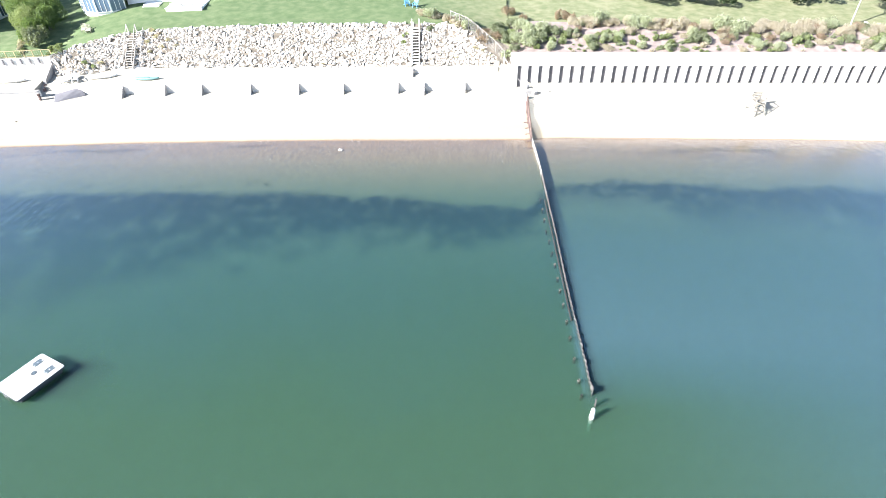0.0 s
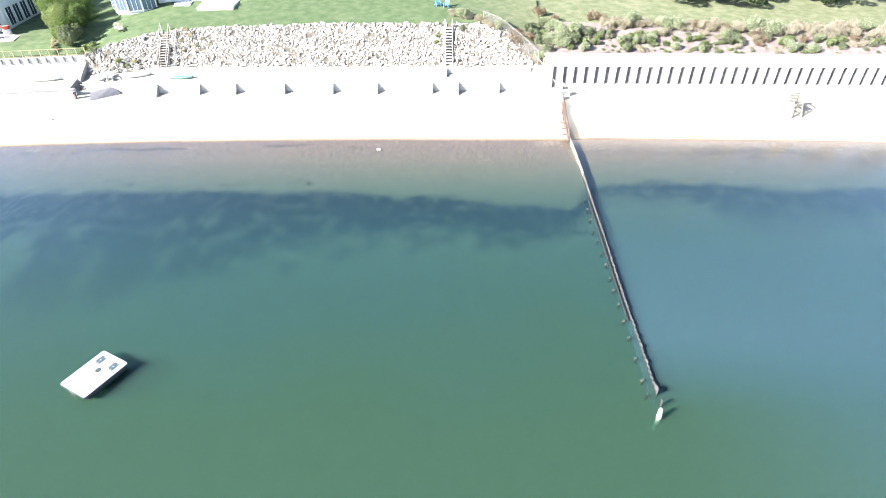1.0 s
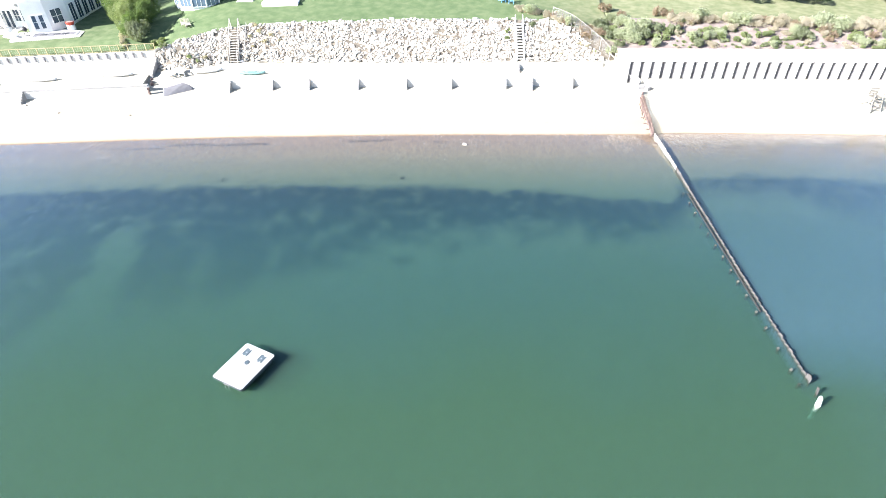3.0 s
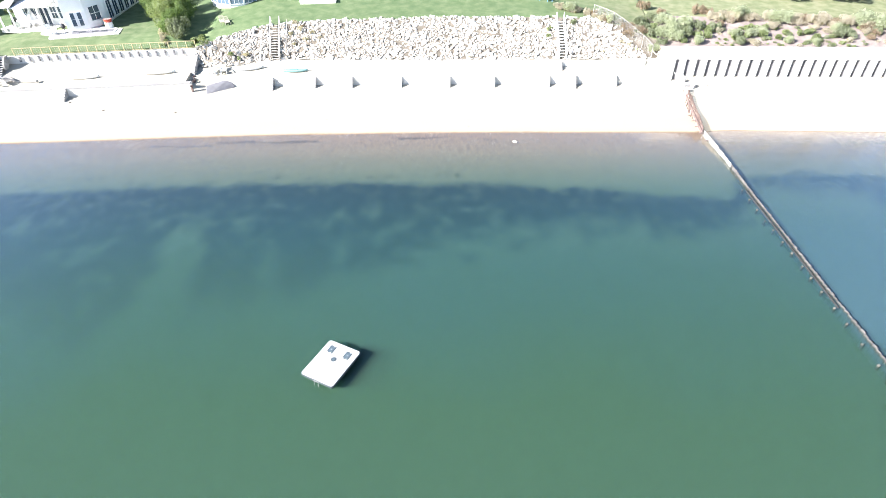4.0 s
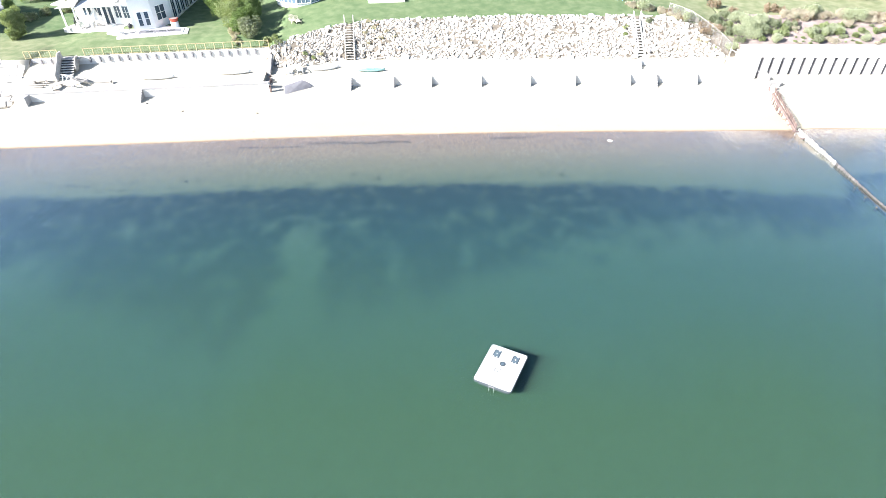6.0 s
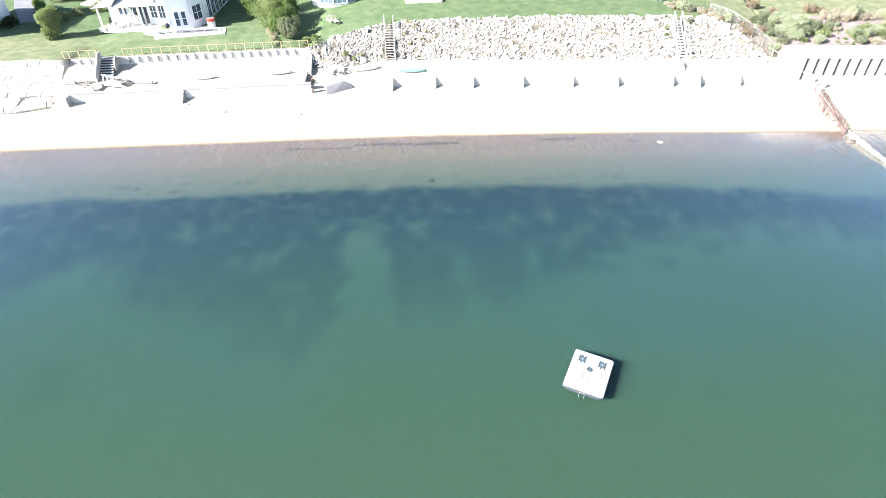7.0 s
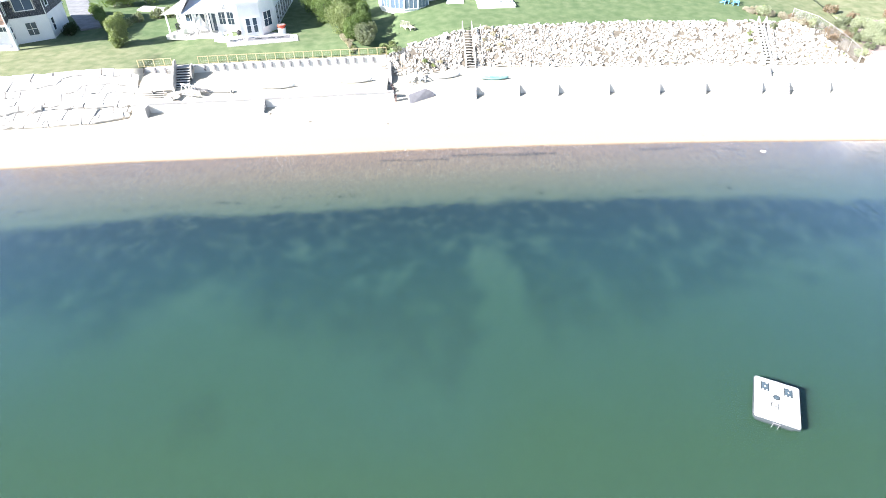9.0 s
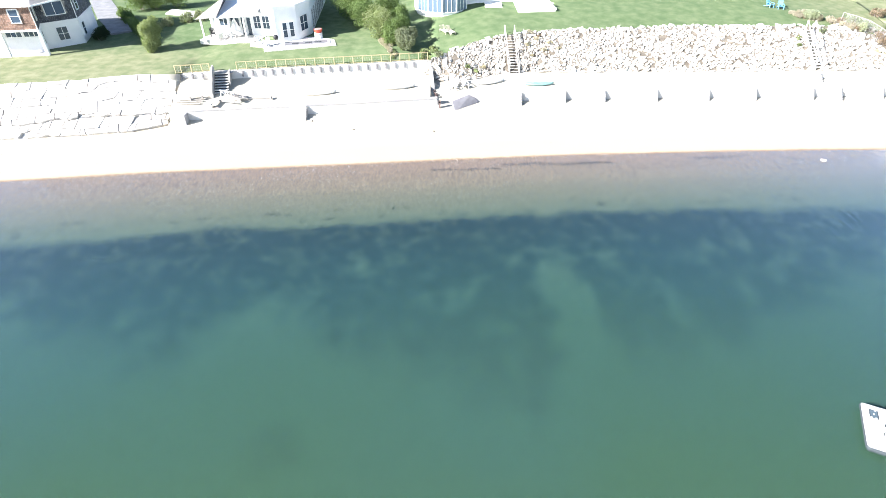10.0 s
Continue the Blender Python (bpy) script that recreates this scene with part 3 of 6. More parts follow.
def buttress(x, y, z, out, drop, thick=0.28):
    """A raking concrete fin against a wall: its top at (x, y, z)."""
    bm = bmesh.new()
    sec = [(0.05, 0), (-0.12, 0), (-out, -drop), (-out, -drop - 0.8), (0.05, -drop - 0.8)]
    a, b = [bm.verts.new((-thick, p, q)) for p, q in sec], [bm.verts.new((0, p, q)) for p, q in sec]
    bm.faces.new(a), bm.faces.new(b[::-1])
    for i in range(5):
        bm.faces.new((a[i], a[(i + 1) % 5], b[(i + 1) % 5], b[i]))
    bmesh.ops.recalc_face_normals(bm, faces=bm.faces)
    ob = part("buttress", bm, DIM_CONCRETE)
    ob.location = (x, y, z)
    return tagged(ob, "raking pale concrete buttress against the seawall", "buttress", "buttresses along the seawall")


for x in (-38.3, -33.67, -27.5, -21.4, -15.8, -8.93, -0.56):
    buttress(x, lerp(MAIN, x), 2.43, 0.85, 1.02)
stub = part("wall_stub", bx(-0.5, -0.95, -1.7, 0, 0.06, -0.02, bevel=0.03), DIM_CONCRETE)
stub.location = (-80.0, lerp(LOWER, -80), 2.4)
tagged(stub, "weathered grey concrete stub jutting from the low wall", "wall stub")
buttress(-82.0, 64.3, 3.45, 0.9, 1.0, 0.4)
buttress(-81.9, lerp(UPPER, -82), 4.5, 1.0, 0.95, 0.4)


def concrete_steps(x, y, z, drop, count, wide, run=0.25):
    """Steps that come out of a wall towards the sea; their right side stands at x."""
    ob = thing("concrete_steps", pose(x, y, z), "pale concrete steps down to the sand", "steps", "beach steps")
    rise = drop / count
    for i in range(count):
        part("step", bx(-wide, -run * (i + 1), -drop - 0.7, 0, -run * i + 0.02, -rise * i - 0.01 * i), DIM_CONCRETE, ob)
    return ob


concrete_steps(-43.5, lerp(MAIN, -43.5), 2.44, 1.35, 6, 1.3, 0.22)
concrete_steps(-5.65, lerp(MAIN, -5.65), 2.46, 1.3, 6, 1.3, 0.22)
concrete_steps(-7.2, lerp(RAMP_TOE, -7.2) - 0.95, 3.4, 0.75, 4, 1.1, 0.26)
concrete_steps(-67.5, lerp(LOWER, -67.5), 2.5, 1.1, 5, 1.3, 0.24)

# grey sheeted hump and rusty sheet piles where the two seawalls meet
SHEETING = mat("grey tarpaulin", (0.20, 0.195, 0.21), (0.15, 0.145, 0.155), 0.7, 1.5, 14, 0.15)
hump = bmesh.new()
tops = [hump.verts.new(q) for q in ((-51.55, 65.45, 1.98), (-49.2, 67.1, 2.28), (-48.4, 66.5, 1.42), (-51.2, 63.9, 1.2))]
feet = [hump.verts.new(q) for q in ((-51.9, 65.75, 0.9), (-49.4, 67.5, 0.9), (-48.35, 66.45, 0.9), (-51.2, 63.85, 0.9))]
mid = hump.verts.new((-48.75, 66.75, 1.85))
hump.faces.new((tops[0], tops[3], tops[2], mid, tops[1])), hump.faces.new(feet)
for i in range(4):
    if i != 1:
        hump.faces.new((tops[i], feet[i], feet[(i + 1) % 4], tops[(i + 1) % 4]))
hump.faces.new((tops[1], feet[1], feet[2], tops[2], mid))
bmesh.ops.recalc_face_normals(hump, faces=hump.faces)
bmesh.ops.bevel(hump, geom=hump.edges[:], offset=0.05, segments=1, affect='EDGES')
boat = thing("covered_dinghy", pose(0, 0, 0), "low dinghy under a stretched grey tarpaulin on the sand", "dinghy")
part("tarpaulin", hump, SHEETING, boat)


def sheet_piles(name, pts, label):
    ob = thing(name, pose(pts[0][0], pts[0][1], 0), label, "sheet piling")
    for i, (x, y, z0, z1) in enumerate(pts):
        bm = bmesh.new()
        box(bm, -0.19, -0.03, z0, 0.19, 0.03, z1, m=pose(0, 0, 0, 0, 0, 90 + (35 if i % 2 else -35)))
        p = part("sheet", bm, RUST, ob)
        p.location = (x - pts[0][0], y - pts[0][1], 0)
    return ob


sheet_piles("sheet_piling", [(-53.3 - 0.12 * i, 66.3 + 0.36 * i, 0.6, 2.36 + 0.05 * i + 0.08 * (i % 3)) for i in range(7)], "rusty steel sheet piles at the end of the wall")
post = thing("steel_post", pose(-52.95, 64.5, 0.6), "rusty steel post before the wall's end", "post")
part("shaft", bx(-0.09, -0.12, 0, 0.09, 0.12, 1.75), RUST, post)
part("flange", bx(-0.13, -0.12, 1.6, 0.13, 0.16, 1.78), RUST, post)

# ---- groin ----
groin = thing("groin", pose(7.0, 40, 0), "long timber and sheet-pile groin running out into the sea", "groin")
GW = mat("weathered groin boards", (0.105, 0.097, 0.094), (0.058, 0.053, 0.052), 0.85, 2.0, 14, 0.3, each=0.2)


def drowned(m):
    """Darkens what stands below the tide line, in place of the murk over it."""
    nt, p = nodes_of(m)
    geo, sep, sunken, tide = nt.nodes.new("ShaderNodeNewGeometry"), nt.nodes.new("ShaderNodeSeparateXYZ"), nt.nodes.new("ShaderNodeMix"), nt.nodes.new("ShaderNodeMapRange")
    nt.links.new(geo.outputs["Position"], sep.inputs[0])
    nt.links.new(sep.outputs["Z"], tide.inputs[0])
    tide.inputs[1].default_value, tide.inputs[2].default_value = -0.05, 0.04
    sunken.data_type = 'RGBA'
    sunken.inputs[6].default_value = (0.022, 0.026, 0.018, 1)
    nt.links.new(p.inputs["Base Color"].links[0].from_socket, sunken.inputs[7])
    nt.links.new(tide.outputs[0], sunken.inputs["Factor"])
    nt.links.new(sunken.outputs[2], p.inputs["Base Color"])


GW_DRY = mat("bleached groin boards", (0.27, 0.257, 0.24), (0.16, 0.15, 0.138), 0.85, 2.0, 14, 0.3, each=0.2)
drowned(GW), drowned(GW_DRY)
DARKWOOD = mat("sodden dark timber", (0.05, 0.047, 0.044), (0.026, 0.025, 0.023), 0.7, 2.0, 16, 0.3)
bm = bmesh.new()
arc = [(-0.24, 0.0), (-0.16, 0.06), (-0.05, 0.085), (0.05, 0.085), (0.16, 0.06), (0.24, 0.0)]
ring = [(p, q) for p, q in arc] + [(p * 0.85, q - 0.045) for p, q in reversed(arc)]
lo, hi = [bm.verts.new((q, p, -1.4)) for p, q in ring], [bm.verts.new((q, p, 0)) for p, q in ring]
bm.faces.new(hi), bm.faces.new(lo)
for i in range(len(ring)):
    bm.faces.new((lo[i], lo[(i + 1) % 12], hi[(i + 1) % 12], hi[i]))
bmesh.ops.recalc_face_normals(bm, faces=bm.faces)
first = part("sheet", bm, GW, groin)
first.location = (lerp(GROIN, 23.2) - 7, 23.2 - 40, 0.4)
dry_sheet = first.data.copy()
dry_sheet.materials[0] = GW_DRY
y = 23.65
while y < 57:
    ob = new("sheet", dry_sheet if y > 49.5 else first.data)
    ob.parent = groin
    top = lerp(((23, 0.13), (40, 0.15), (46, 0.2), (51, 0.4), (57, 0.7)), y) + random.uniform(-0.05, 0.05)
    ob.location = (lerp(GROIN, y) - 7 + random.uniform(-0.02, 0.02), y - 40, top)
    ob.rotation_euler = (0, radians(random.uniform(-2, 2)), radians(random.uniform(-4, 4)))
    y += 0.47
# waler along the outer side, and the beach end's rusty uprights
for y0, y1, dx, z in ((29.4, 37, -0.25, -0.05), (37, 45.3, -0.26, -0.04)):
    bm = bmesh.new()
    bar(bm, (lerp(GROIN, y0) + dx - 7, y0 - 40, z), (lerp(GROIN, y1) + dx - 7, y1 - 40, z), 0.08, 0.16)
    part("waler", bm, DARKWOOD, groin, "weathered timber waler")
UPRIGHT = mat("sun-bleached rusty upright", (0.17, 0.12, 0.105), (0.09, 0.062, 0.055), 0.85, 2.0, 16, 0.3, each=0.25)
up = None
y = 57.3
while y < 63.4:
    top = lerp(((57, 0.8), (60, 1.75), (63, 2.55), (65, 3.0)), y) + random.uniform(-0.12, 0.08)
    if up is None:
        up = part("upright", bx(-0.075, -0.055, -2.2, 0.075, 0.055, 0, bevel=0.015), UPRIGHT, groin, "rusty upright")
        ob = up
    else:
        ob = new("upright", up.data)
        ob.parent = groin
        ob["label"] = "rusty upright"
    ob.location = (lerp(GROIN, y) - 7, y - 40, top)
    ob.rotation_euler = (radians(random.uniform(-3, 3)), radians(random.uniform(-4, 4)), radians(random.uniform(-20, 20)))
    y += 0.30
bm = bmesh.new()
bar(bm, (6.70 - 7, 57 - 40, 0.3), (6.62 - 7, 65 - 40, 2.2), 0.12, 0.3)
part("waler", bm, RUST, groin, "rusty beach-end waler")
for y in (55.2, 56.6, 58.0, 59.2, 60.4):
    part("tie_bar", rod(bmesh.new(), (lerp(GROIN, y) - 7.05, y - 40, lerp(((55, 0.2), (61, 0.9)), y)), (lerp(GROIN, y) - 7.6, y - 40, lerp(((55, 0.2), (61, 0.9)), y) - 0.05), 0.06), RUST, groin)
PILE_WOOD = mat("barnacled pile head", (0.14, 0.132, 0.12), (0.08, 0.075, 0.067), 0.85, 2.0, 14, 0.3)
drowned(PILE_WOOD)
pile_me = None
for y in (40.33, 38.93, 37.22, 35.67, 34.0, 32.62, 31.07, 29.32, 27.73, 25.86, 24.03, 22.89, 42.0, 43.7, 45.4):
    if pile_me is None:
        bm = rod(bmesh.new(), (0, 0, -0.45), (0, 0, 0), 0.10, 0.09, 10)
        bmesh.ops.inset_individual(bm, faces=[f for f in bm.faces if f.normal.z > 0.9], thickness=0.04, depth=-0.12)
        ob = part("pile", bm, PILE_WOOD, groin, "pale pile head awash")
        pile_me = ob.data
    else:
        ob = new("pile", pile_me)
        ob.parent = groin
    ob.location = (lerp(((22, 6.86), (30, 6.82), (40, 6.7), (46, 6.72)), y) - 7 - (0.1 if y > 39 else 0), y - 40, random.uniform(0.0, 0.09))
    ob.rotation_euler = (radians(random.uniform(-6, 6)), radians(random.uniform(-6, 6)), random.uniform(0, 6))
bm = bmesh.new()
bar(bm, (0.52, 22.1 - 40, -0.3), (0.58, 22.3 - 40, 0.42), 0.08, 0.2)
part("broken_plank", bm, GW, groin, "bleached broken plank")
marker = thing("marker_post", pose(7.15, 21.25, -2.5), "leaning post with a white conical cap at the groin's end", "marker post")
part("post", rod(bmesh.new(), (0, 0, 0), (0.02, 0.03, 2.55), 0.14, 0.14, 12), OLDWOOD, marker)
bm = rod(bmesh.new(), (0.02, 0.02, 2.5), (0.09, 0.2, 3.05), 0.16, 0.12, 14)
rod(bm, (0.09, 0.2, 3.05), (0.1, 0.23, 3.14), 0.12, 0.05, 14)
part("cap", bm, GELCOAT, marker, "white plastic cap")

# steps and handrail between bulkhead and groin
head = thing("concrete_block", pose(6.9, 65.0, 2.55), "broken pale concrete lumps at the groin's beach end", "concrete rubble")
for q in ((-0.5, -0.35, 0.5, 0.15, 0.38, 12), (0.15, -0.9, 0.75, -0.5, 0.3, 35), (-0.25, -1.5, 0.2, -1.2, 0.42, -15), (0.35, 0.3, 0.8, 0.62, 0.5, 60)):
    part("chunk", bx(q[0], q[1], -1.0, q[2], q[3], q[4], m=pose(0, 0, 0, 5, -6, q[5]), bevel=0.06), DIM_CONCRETE, head)
rail = thing("handrail", pose(4.3, 71.0, 3.4), "white tubular handrail beside the beach steps", "handrail")
for dx in (0, 0.8):
    bm = bmesh.new()
    rod(bm, (dx, 0.8, 1.0), (dx + 0.6, -2.4, 0.9), 0.03)
    rod(bm, (dx + 0.6, -2.4, 0.9), (dx + 2.0, -5.0, -0.4), 0.03)
    part("rail", bm, WHITEPAINT, rail)
    for p, q in (((dx, 0.8, -0.5), (dx, 0.8, 1.0)), ((dx + 0.6, -2.4, -1.3), (dx + 0.6, -2.4, 0.9)), ((dx + 2.0, -5.0, -1.9), (dx + 2.0, -5.0, -0.4))):
        part("post", rod(bmesh.new(), p, q, 0.03), WHITEPAINT, rail)

# ---- swimming raft ----
raft = thing("swim_raft", pose(-28.32, 23.13, 0, 0, 0, -25.2), "white plastic swimming raft afloat with grey pads", "raft")


def rounded(w, l, r, k=6):
    pts = []
    for cx, cy, a0 in ((w - r, l - r, 0), (r - w, l - r, 90), (r - w, r - l, 180), (w - r, r - l, 270)):
        pts += [(cx + r * math.cos(radians(a0 + 90 * i / k)), cy + r * math.sin(radians(a0 + 90 * i / k))) for i in range(k + 1)]
    return pts


PADBLUE = mat("pale blue-grey pad", (0.078, 0.112, 0.135), (0.058, 0.085, 0.105), 0.6, 5.0, 30, 0.1)
part("deck", prism(rounded(1.195, 1.565, 0.15), 0.405, 0.43), GELCOAT, raft)
part("hull", prism(rounded(1.05, 1.40, 0.2), -0.12, 0.24), GREYPAD, raft)
part("rub_rail", prism(rounded(1.235, 1.605, 0.18), 0.28, 0.405), GREYPAD, raft, "dark rubbing strip")
for x in (-0.62, 0.62):
    frame_bm = bx(x - 0.23, 0.60, 0.431, x + 0.23, 1.24, 0.437)
    pad = part("pad", frame_bm, GREYPAD, raft, "blue-grey non-slip pad")
    part("inlay", bx(x - 0.17, 0.66, 0.436, x + 0.17, 1.18, 0.443), PADBLUE, pad)
    for px_, py_ in ((0, 0.92), (0.08, 1.19), (0.08, 0.65), (-0.14, 0.65)):
        part("stud", rod(bmesh.new(), (x + px_, py_, 0.437), (x + px_, py_, 0.452), 0.05, 0.045, 10), GELCOAT, pad)
hatch = part("hatch", rod(bmesh.new(), (0, 0.28, 0.425), (0, 0.28, 0.447), 0.20, 0.18, 24), GREYPAD, raft, "round grey hatch")
part("hatch_ring", rod(bmesh.new(), (0, 0.28, 0.446), (0, 0.28, 0.454), 0.12, 0.11, 20), PADBLUE, hatch)
# the lettering, as plain bars
for x0, y0, x1, y1 in ((-0.30, -0.50, -0.26, -0.20), (-0.24, -0.22, 0.10, -0.19), (0.06, -0.66, 0.09, -0.24), (-0.24, -0.44, 0.02, -0.41), (-0.36, -0.62, -0.32, -0.54), (0.18, -0.62, 0.21, -0.52)):
    part("lettering", bx(x0, y0, 0.431, x1, y1, 0.436), MARK, raft, "thin black bar of lettering")
# folded ladder at the stern
ladder = part("ladder", rod(bmesh.new(), (-0.2, -1.62, 0.34), (0.2, -1.62, 0.34), 0.025), STEEL, raft, "grey steel boarding ladder")
for x in (-0.22, 0.22):
    part("ladder_rail", rod(bmesh.new(), (x * 0.7, -1.61, 0.34), (x * 0.7, -1.64, -0.1), 0.018), STEEL, ladder)

# ---- stones ----


def stone_mesh(rng, n=13, flat=0.7):
    bm = bmesh.new()
    for i in range(n):
        v = Vector((rng.gauss(0, 1), rng.gauss(0, 1), rng.gauss(0, 1))).normalized() * rng.uniform(0.94, 1.06)
        v = Vector([math.copysign(abs(c) ** 0.75, c) for c in v])
        bm.verts.new((v.x, v.y, v.z * flat))
    hull = bmesh.ops.convex_hull(bm, input=bm.verts)
    bmesh.ops.delete(bm, geom=list({g for g in hull["geom_unused"] + hull["geom_interior"] if isinstance(g, bmesh.types.BMVert)}), context='VERTS')
    return bm


rng = random.Random(5)
forms = []
for i in range(16):
    bm = stone_mesh(rng, 22, 0.75)
    me = bpy.data.meshes.new("stone")
    bm.normal_update()
    bm.to_mesh(me)
    bm.free()
    me.materials.append(STONE)
    forms.append(me)
forms_np = [(np.array([v.co[:] for v in me.vertices]), [tuple(p.vertices) for p in me.polygons]) for me in forms]


revetment = thing("rock_revetment", pose(0, 0, 0), "bank of pale rubble stones above the seawall", "rock bank")
armour = thing("armour_revetment", pose(0, 0, 0), "bank of large fitted pale granite blocks", "rock bank")

def clip(poly, px, py, nx, ny):
    """The part of a polygon on the inner side of a line."""
    out = []
    for (ax, ay), (bx_, by_) in zip(poly, poly[1:] + poly[:1]):
        da, db = (ax - px) * nx + (ay - py) * ny, (bx_ - px) * nx + (by_ - py) * ny
        if da <= 0:
            out.append((ax, ay))
        if da * db < 0:
            f = da / (da - db)
            out.append((ax + (bx_ - ax) * f, ay + (by_ - ay) * f))
    return out


# fitted blocks in rough courses on the slope, 7.2 m long
COURSES = (0.0, 0.75, 1.75, 2.55, 3.9, 5.05, 6.15, 7.2)


def course(k, u):
    """The wavering line between two courses, as metres up the slope."""
    if k in (0, len(COURSES) - 1):
        return COURSES[k] + 0.22 * noise.noise(Vector((u * 0.7, k, 4)))
    return COURSES[k] + 0.55 * noise.noise(Vector((u * 0.22, k * 3.7, 4))) + 0.30 * noise.noise(Vector((u * 0.8, k * 3.7, 8)))


cells = []
for k in range(len(COURSES) - 1):
    tall = COURSES[k + 1] - COURSES[k]
    u, lean = -120 + rng.uniform(0, 1), 0.0
    while u < -82.6:
        wide, lean2 = tall * rng.choice((0.8, 1.0, 1.3, 1.6, 2.2)) * rng.uniform(0.85, 1.15), rng.uniform(-0.35, 0.35)
        v = min(u + wide, -82.25)
        low = [(u + (v - u) * q / 3, course(k, u + (v - u) * q / 3)) for q in range(4)]
        high = [(u + lean + (v + lean2 - u - lean) * q / 3, course(k + 1, u + lean + (v + lean2 - u - lean) * q / 3)) for q in (3, 2, 1, 0)]
        # some stones are broken in two across the course
        if wide > 1.5 * tall and rng.random() < 0.4 or tall > 1.2 and rng.random() < 0.3:
            mid = [((a + b) / 2 + rng.uniform(-0.05, 0.05), (c + d) / 2 + rng.uniform(-0.12, 0.12)) for (a, c), (b, d) in zip(low, reversed(high))]
            cells.append((k, low + mid[::-1]))
            cells.append((k, mid + high))
        else:
            cells.append((k, low + high))
        u, lean = v, lean2
for k, cell in cells:
    cell = [(ax + 0.10 * noise.noise(Vector((ax * 2.2, ay * 2.2, 5))), min(7.3, max(0.0, ay + 0.10 * noise.noise(Vector((ax * 2.2, ay * 2.2, 9)))))) for ax, ay in cell]
    mx, ms = sum(c[0] for c in cell) / len(cell), sum(c[1] for c in cell) / len(cell)
    lift, lean_x, lean_s, gap = rng.uniform(-0.05, 0.04) - (0.2 if k < 2 else 0.0) - (0.16 if rng.random() < 0.06 else 0.0), rng.uniform(-0.035, 0.035), rng.uniform(-0.05, 0.05), rng.choice((0.0, 0.004, 0.008, 0.03))

    def slope(u, v, up):
        t, r = lerp(ROCK_TOE, u), lerp(ROCK_TOP, u)
        return (u - mx, t + (r - t) * v / 7.2 - 0.47 * up - y0, 1.42 + 3.4 * v / 7.2 - lerp(((-86, 0.0), (-82.5, 0.4)), u) * v / 7.2 + 0.88 * up - z0)

    y0, z0 = lerp(ROCK_TOE, mx) + (lerp(ROCK_TOP, mx) - lerp(ROCK_TOE, mx)) * ms / 7.2, 1.42 + 3.4 * ms / 7.2
    rings = []
    bm = bmesh.new()
    for shrink, z in ((0.0, -0.9), (gap, -0.05), (gap + 0.03, 0.0)):
        ring = []
        for ax, ay in cell:
            dx, dy = ax - mx, ay - ms
            n = max(0.3, math.hypot(dx, dy))
            near = 1 - (shrink + (rng.choice((0, 0, 0.01, 0.05)) if z > -0.5 else 0)) / n
            ring.append(bm.verts.new(slope(mx + dx * near, ms + dy * near, lift + z + lean_x * dx + lean_s * dy)))
        rings.append(ring)
    for a, b in zip(rings, rings[1:]):
        for i in range(len(a)):
            j = (i + 1) % len(a)
            bm.faces.new((a[i], a[j], b[j], b[i]))
    peak = bm.verts.new(slope(mx + rng.uniform(-0.2, 0.2), ms + rng.uniform(-0.2, 0.2), lift + rng.uniform(0.0, 0.05)))
    for i in range(len(cell)):
        bm.faces.new((rings[2][i], rings[2][(i + 1) % len(cell)], peak))
    ob = part("block", bm, BLOCK, armour)
    ob.location = (mx, y0, z0)


# ---- rubble bank: small fitted stones ----


def bank(u, v, up):
    """A place on the rubble bank: v metres up its slope from the toe, up metres off it."""
    k, yr, zr = lerp(RAMP_TOE, u), lerp([q[:2] for q in RAMP_TOP], u), lerp([(q[0], q[2]) for q in RAMP_TOP], u)
    rise = zr - 3.35
    long = math.hypot(yr - k, rise)
    y = k + (yr - k) * v / long
    return Vector((u, y - up * rise / long, ground_z(u, min(y, yr)) + up * (yr - k) / long))


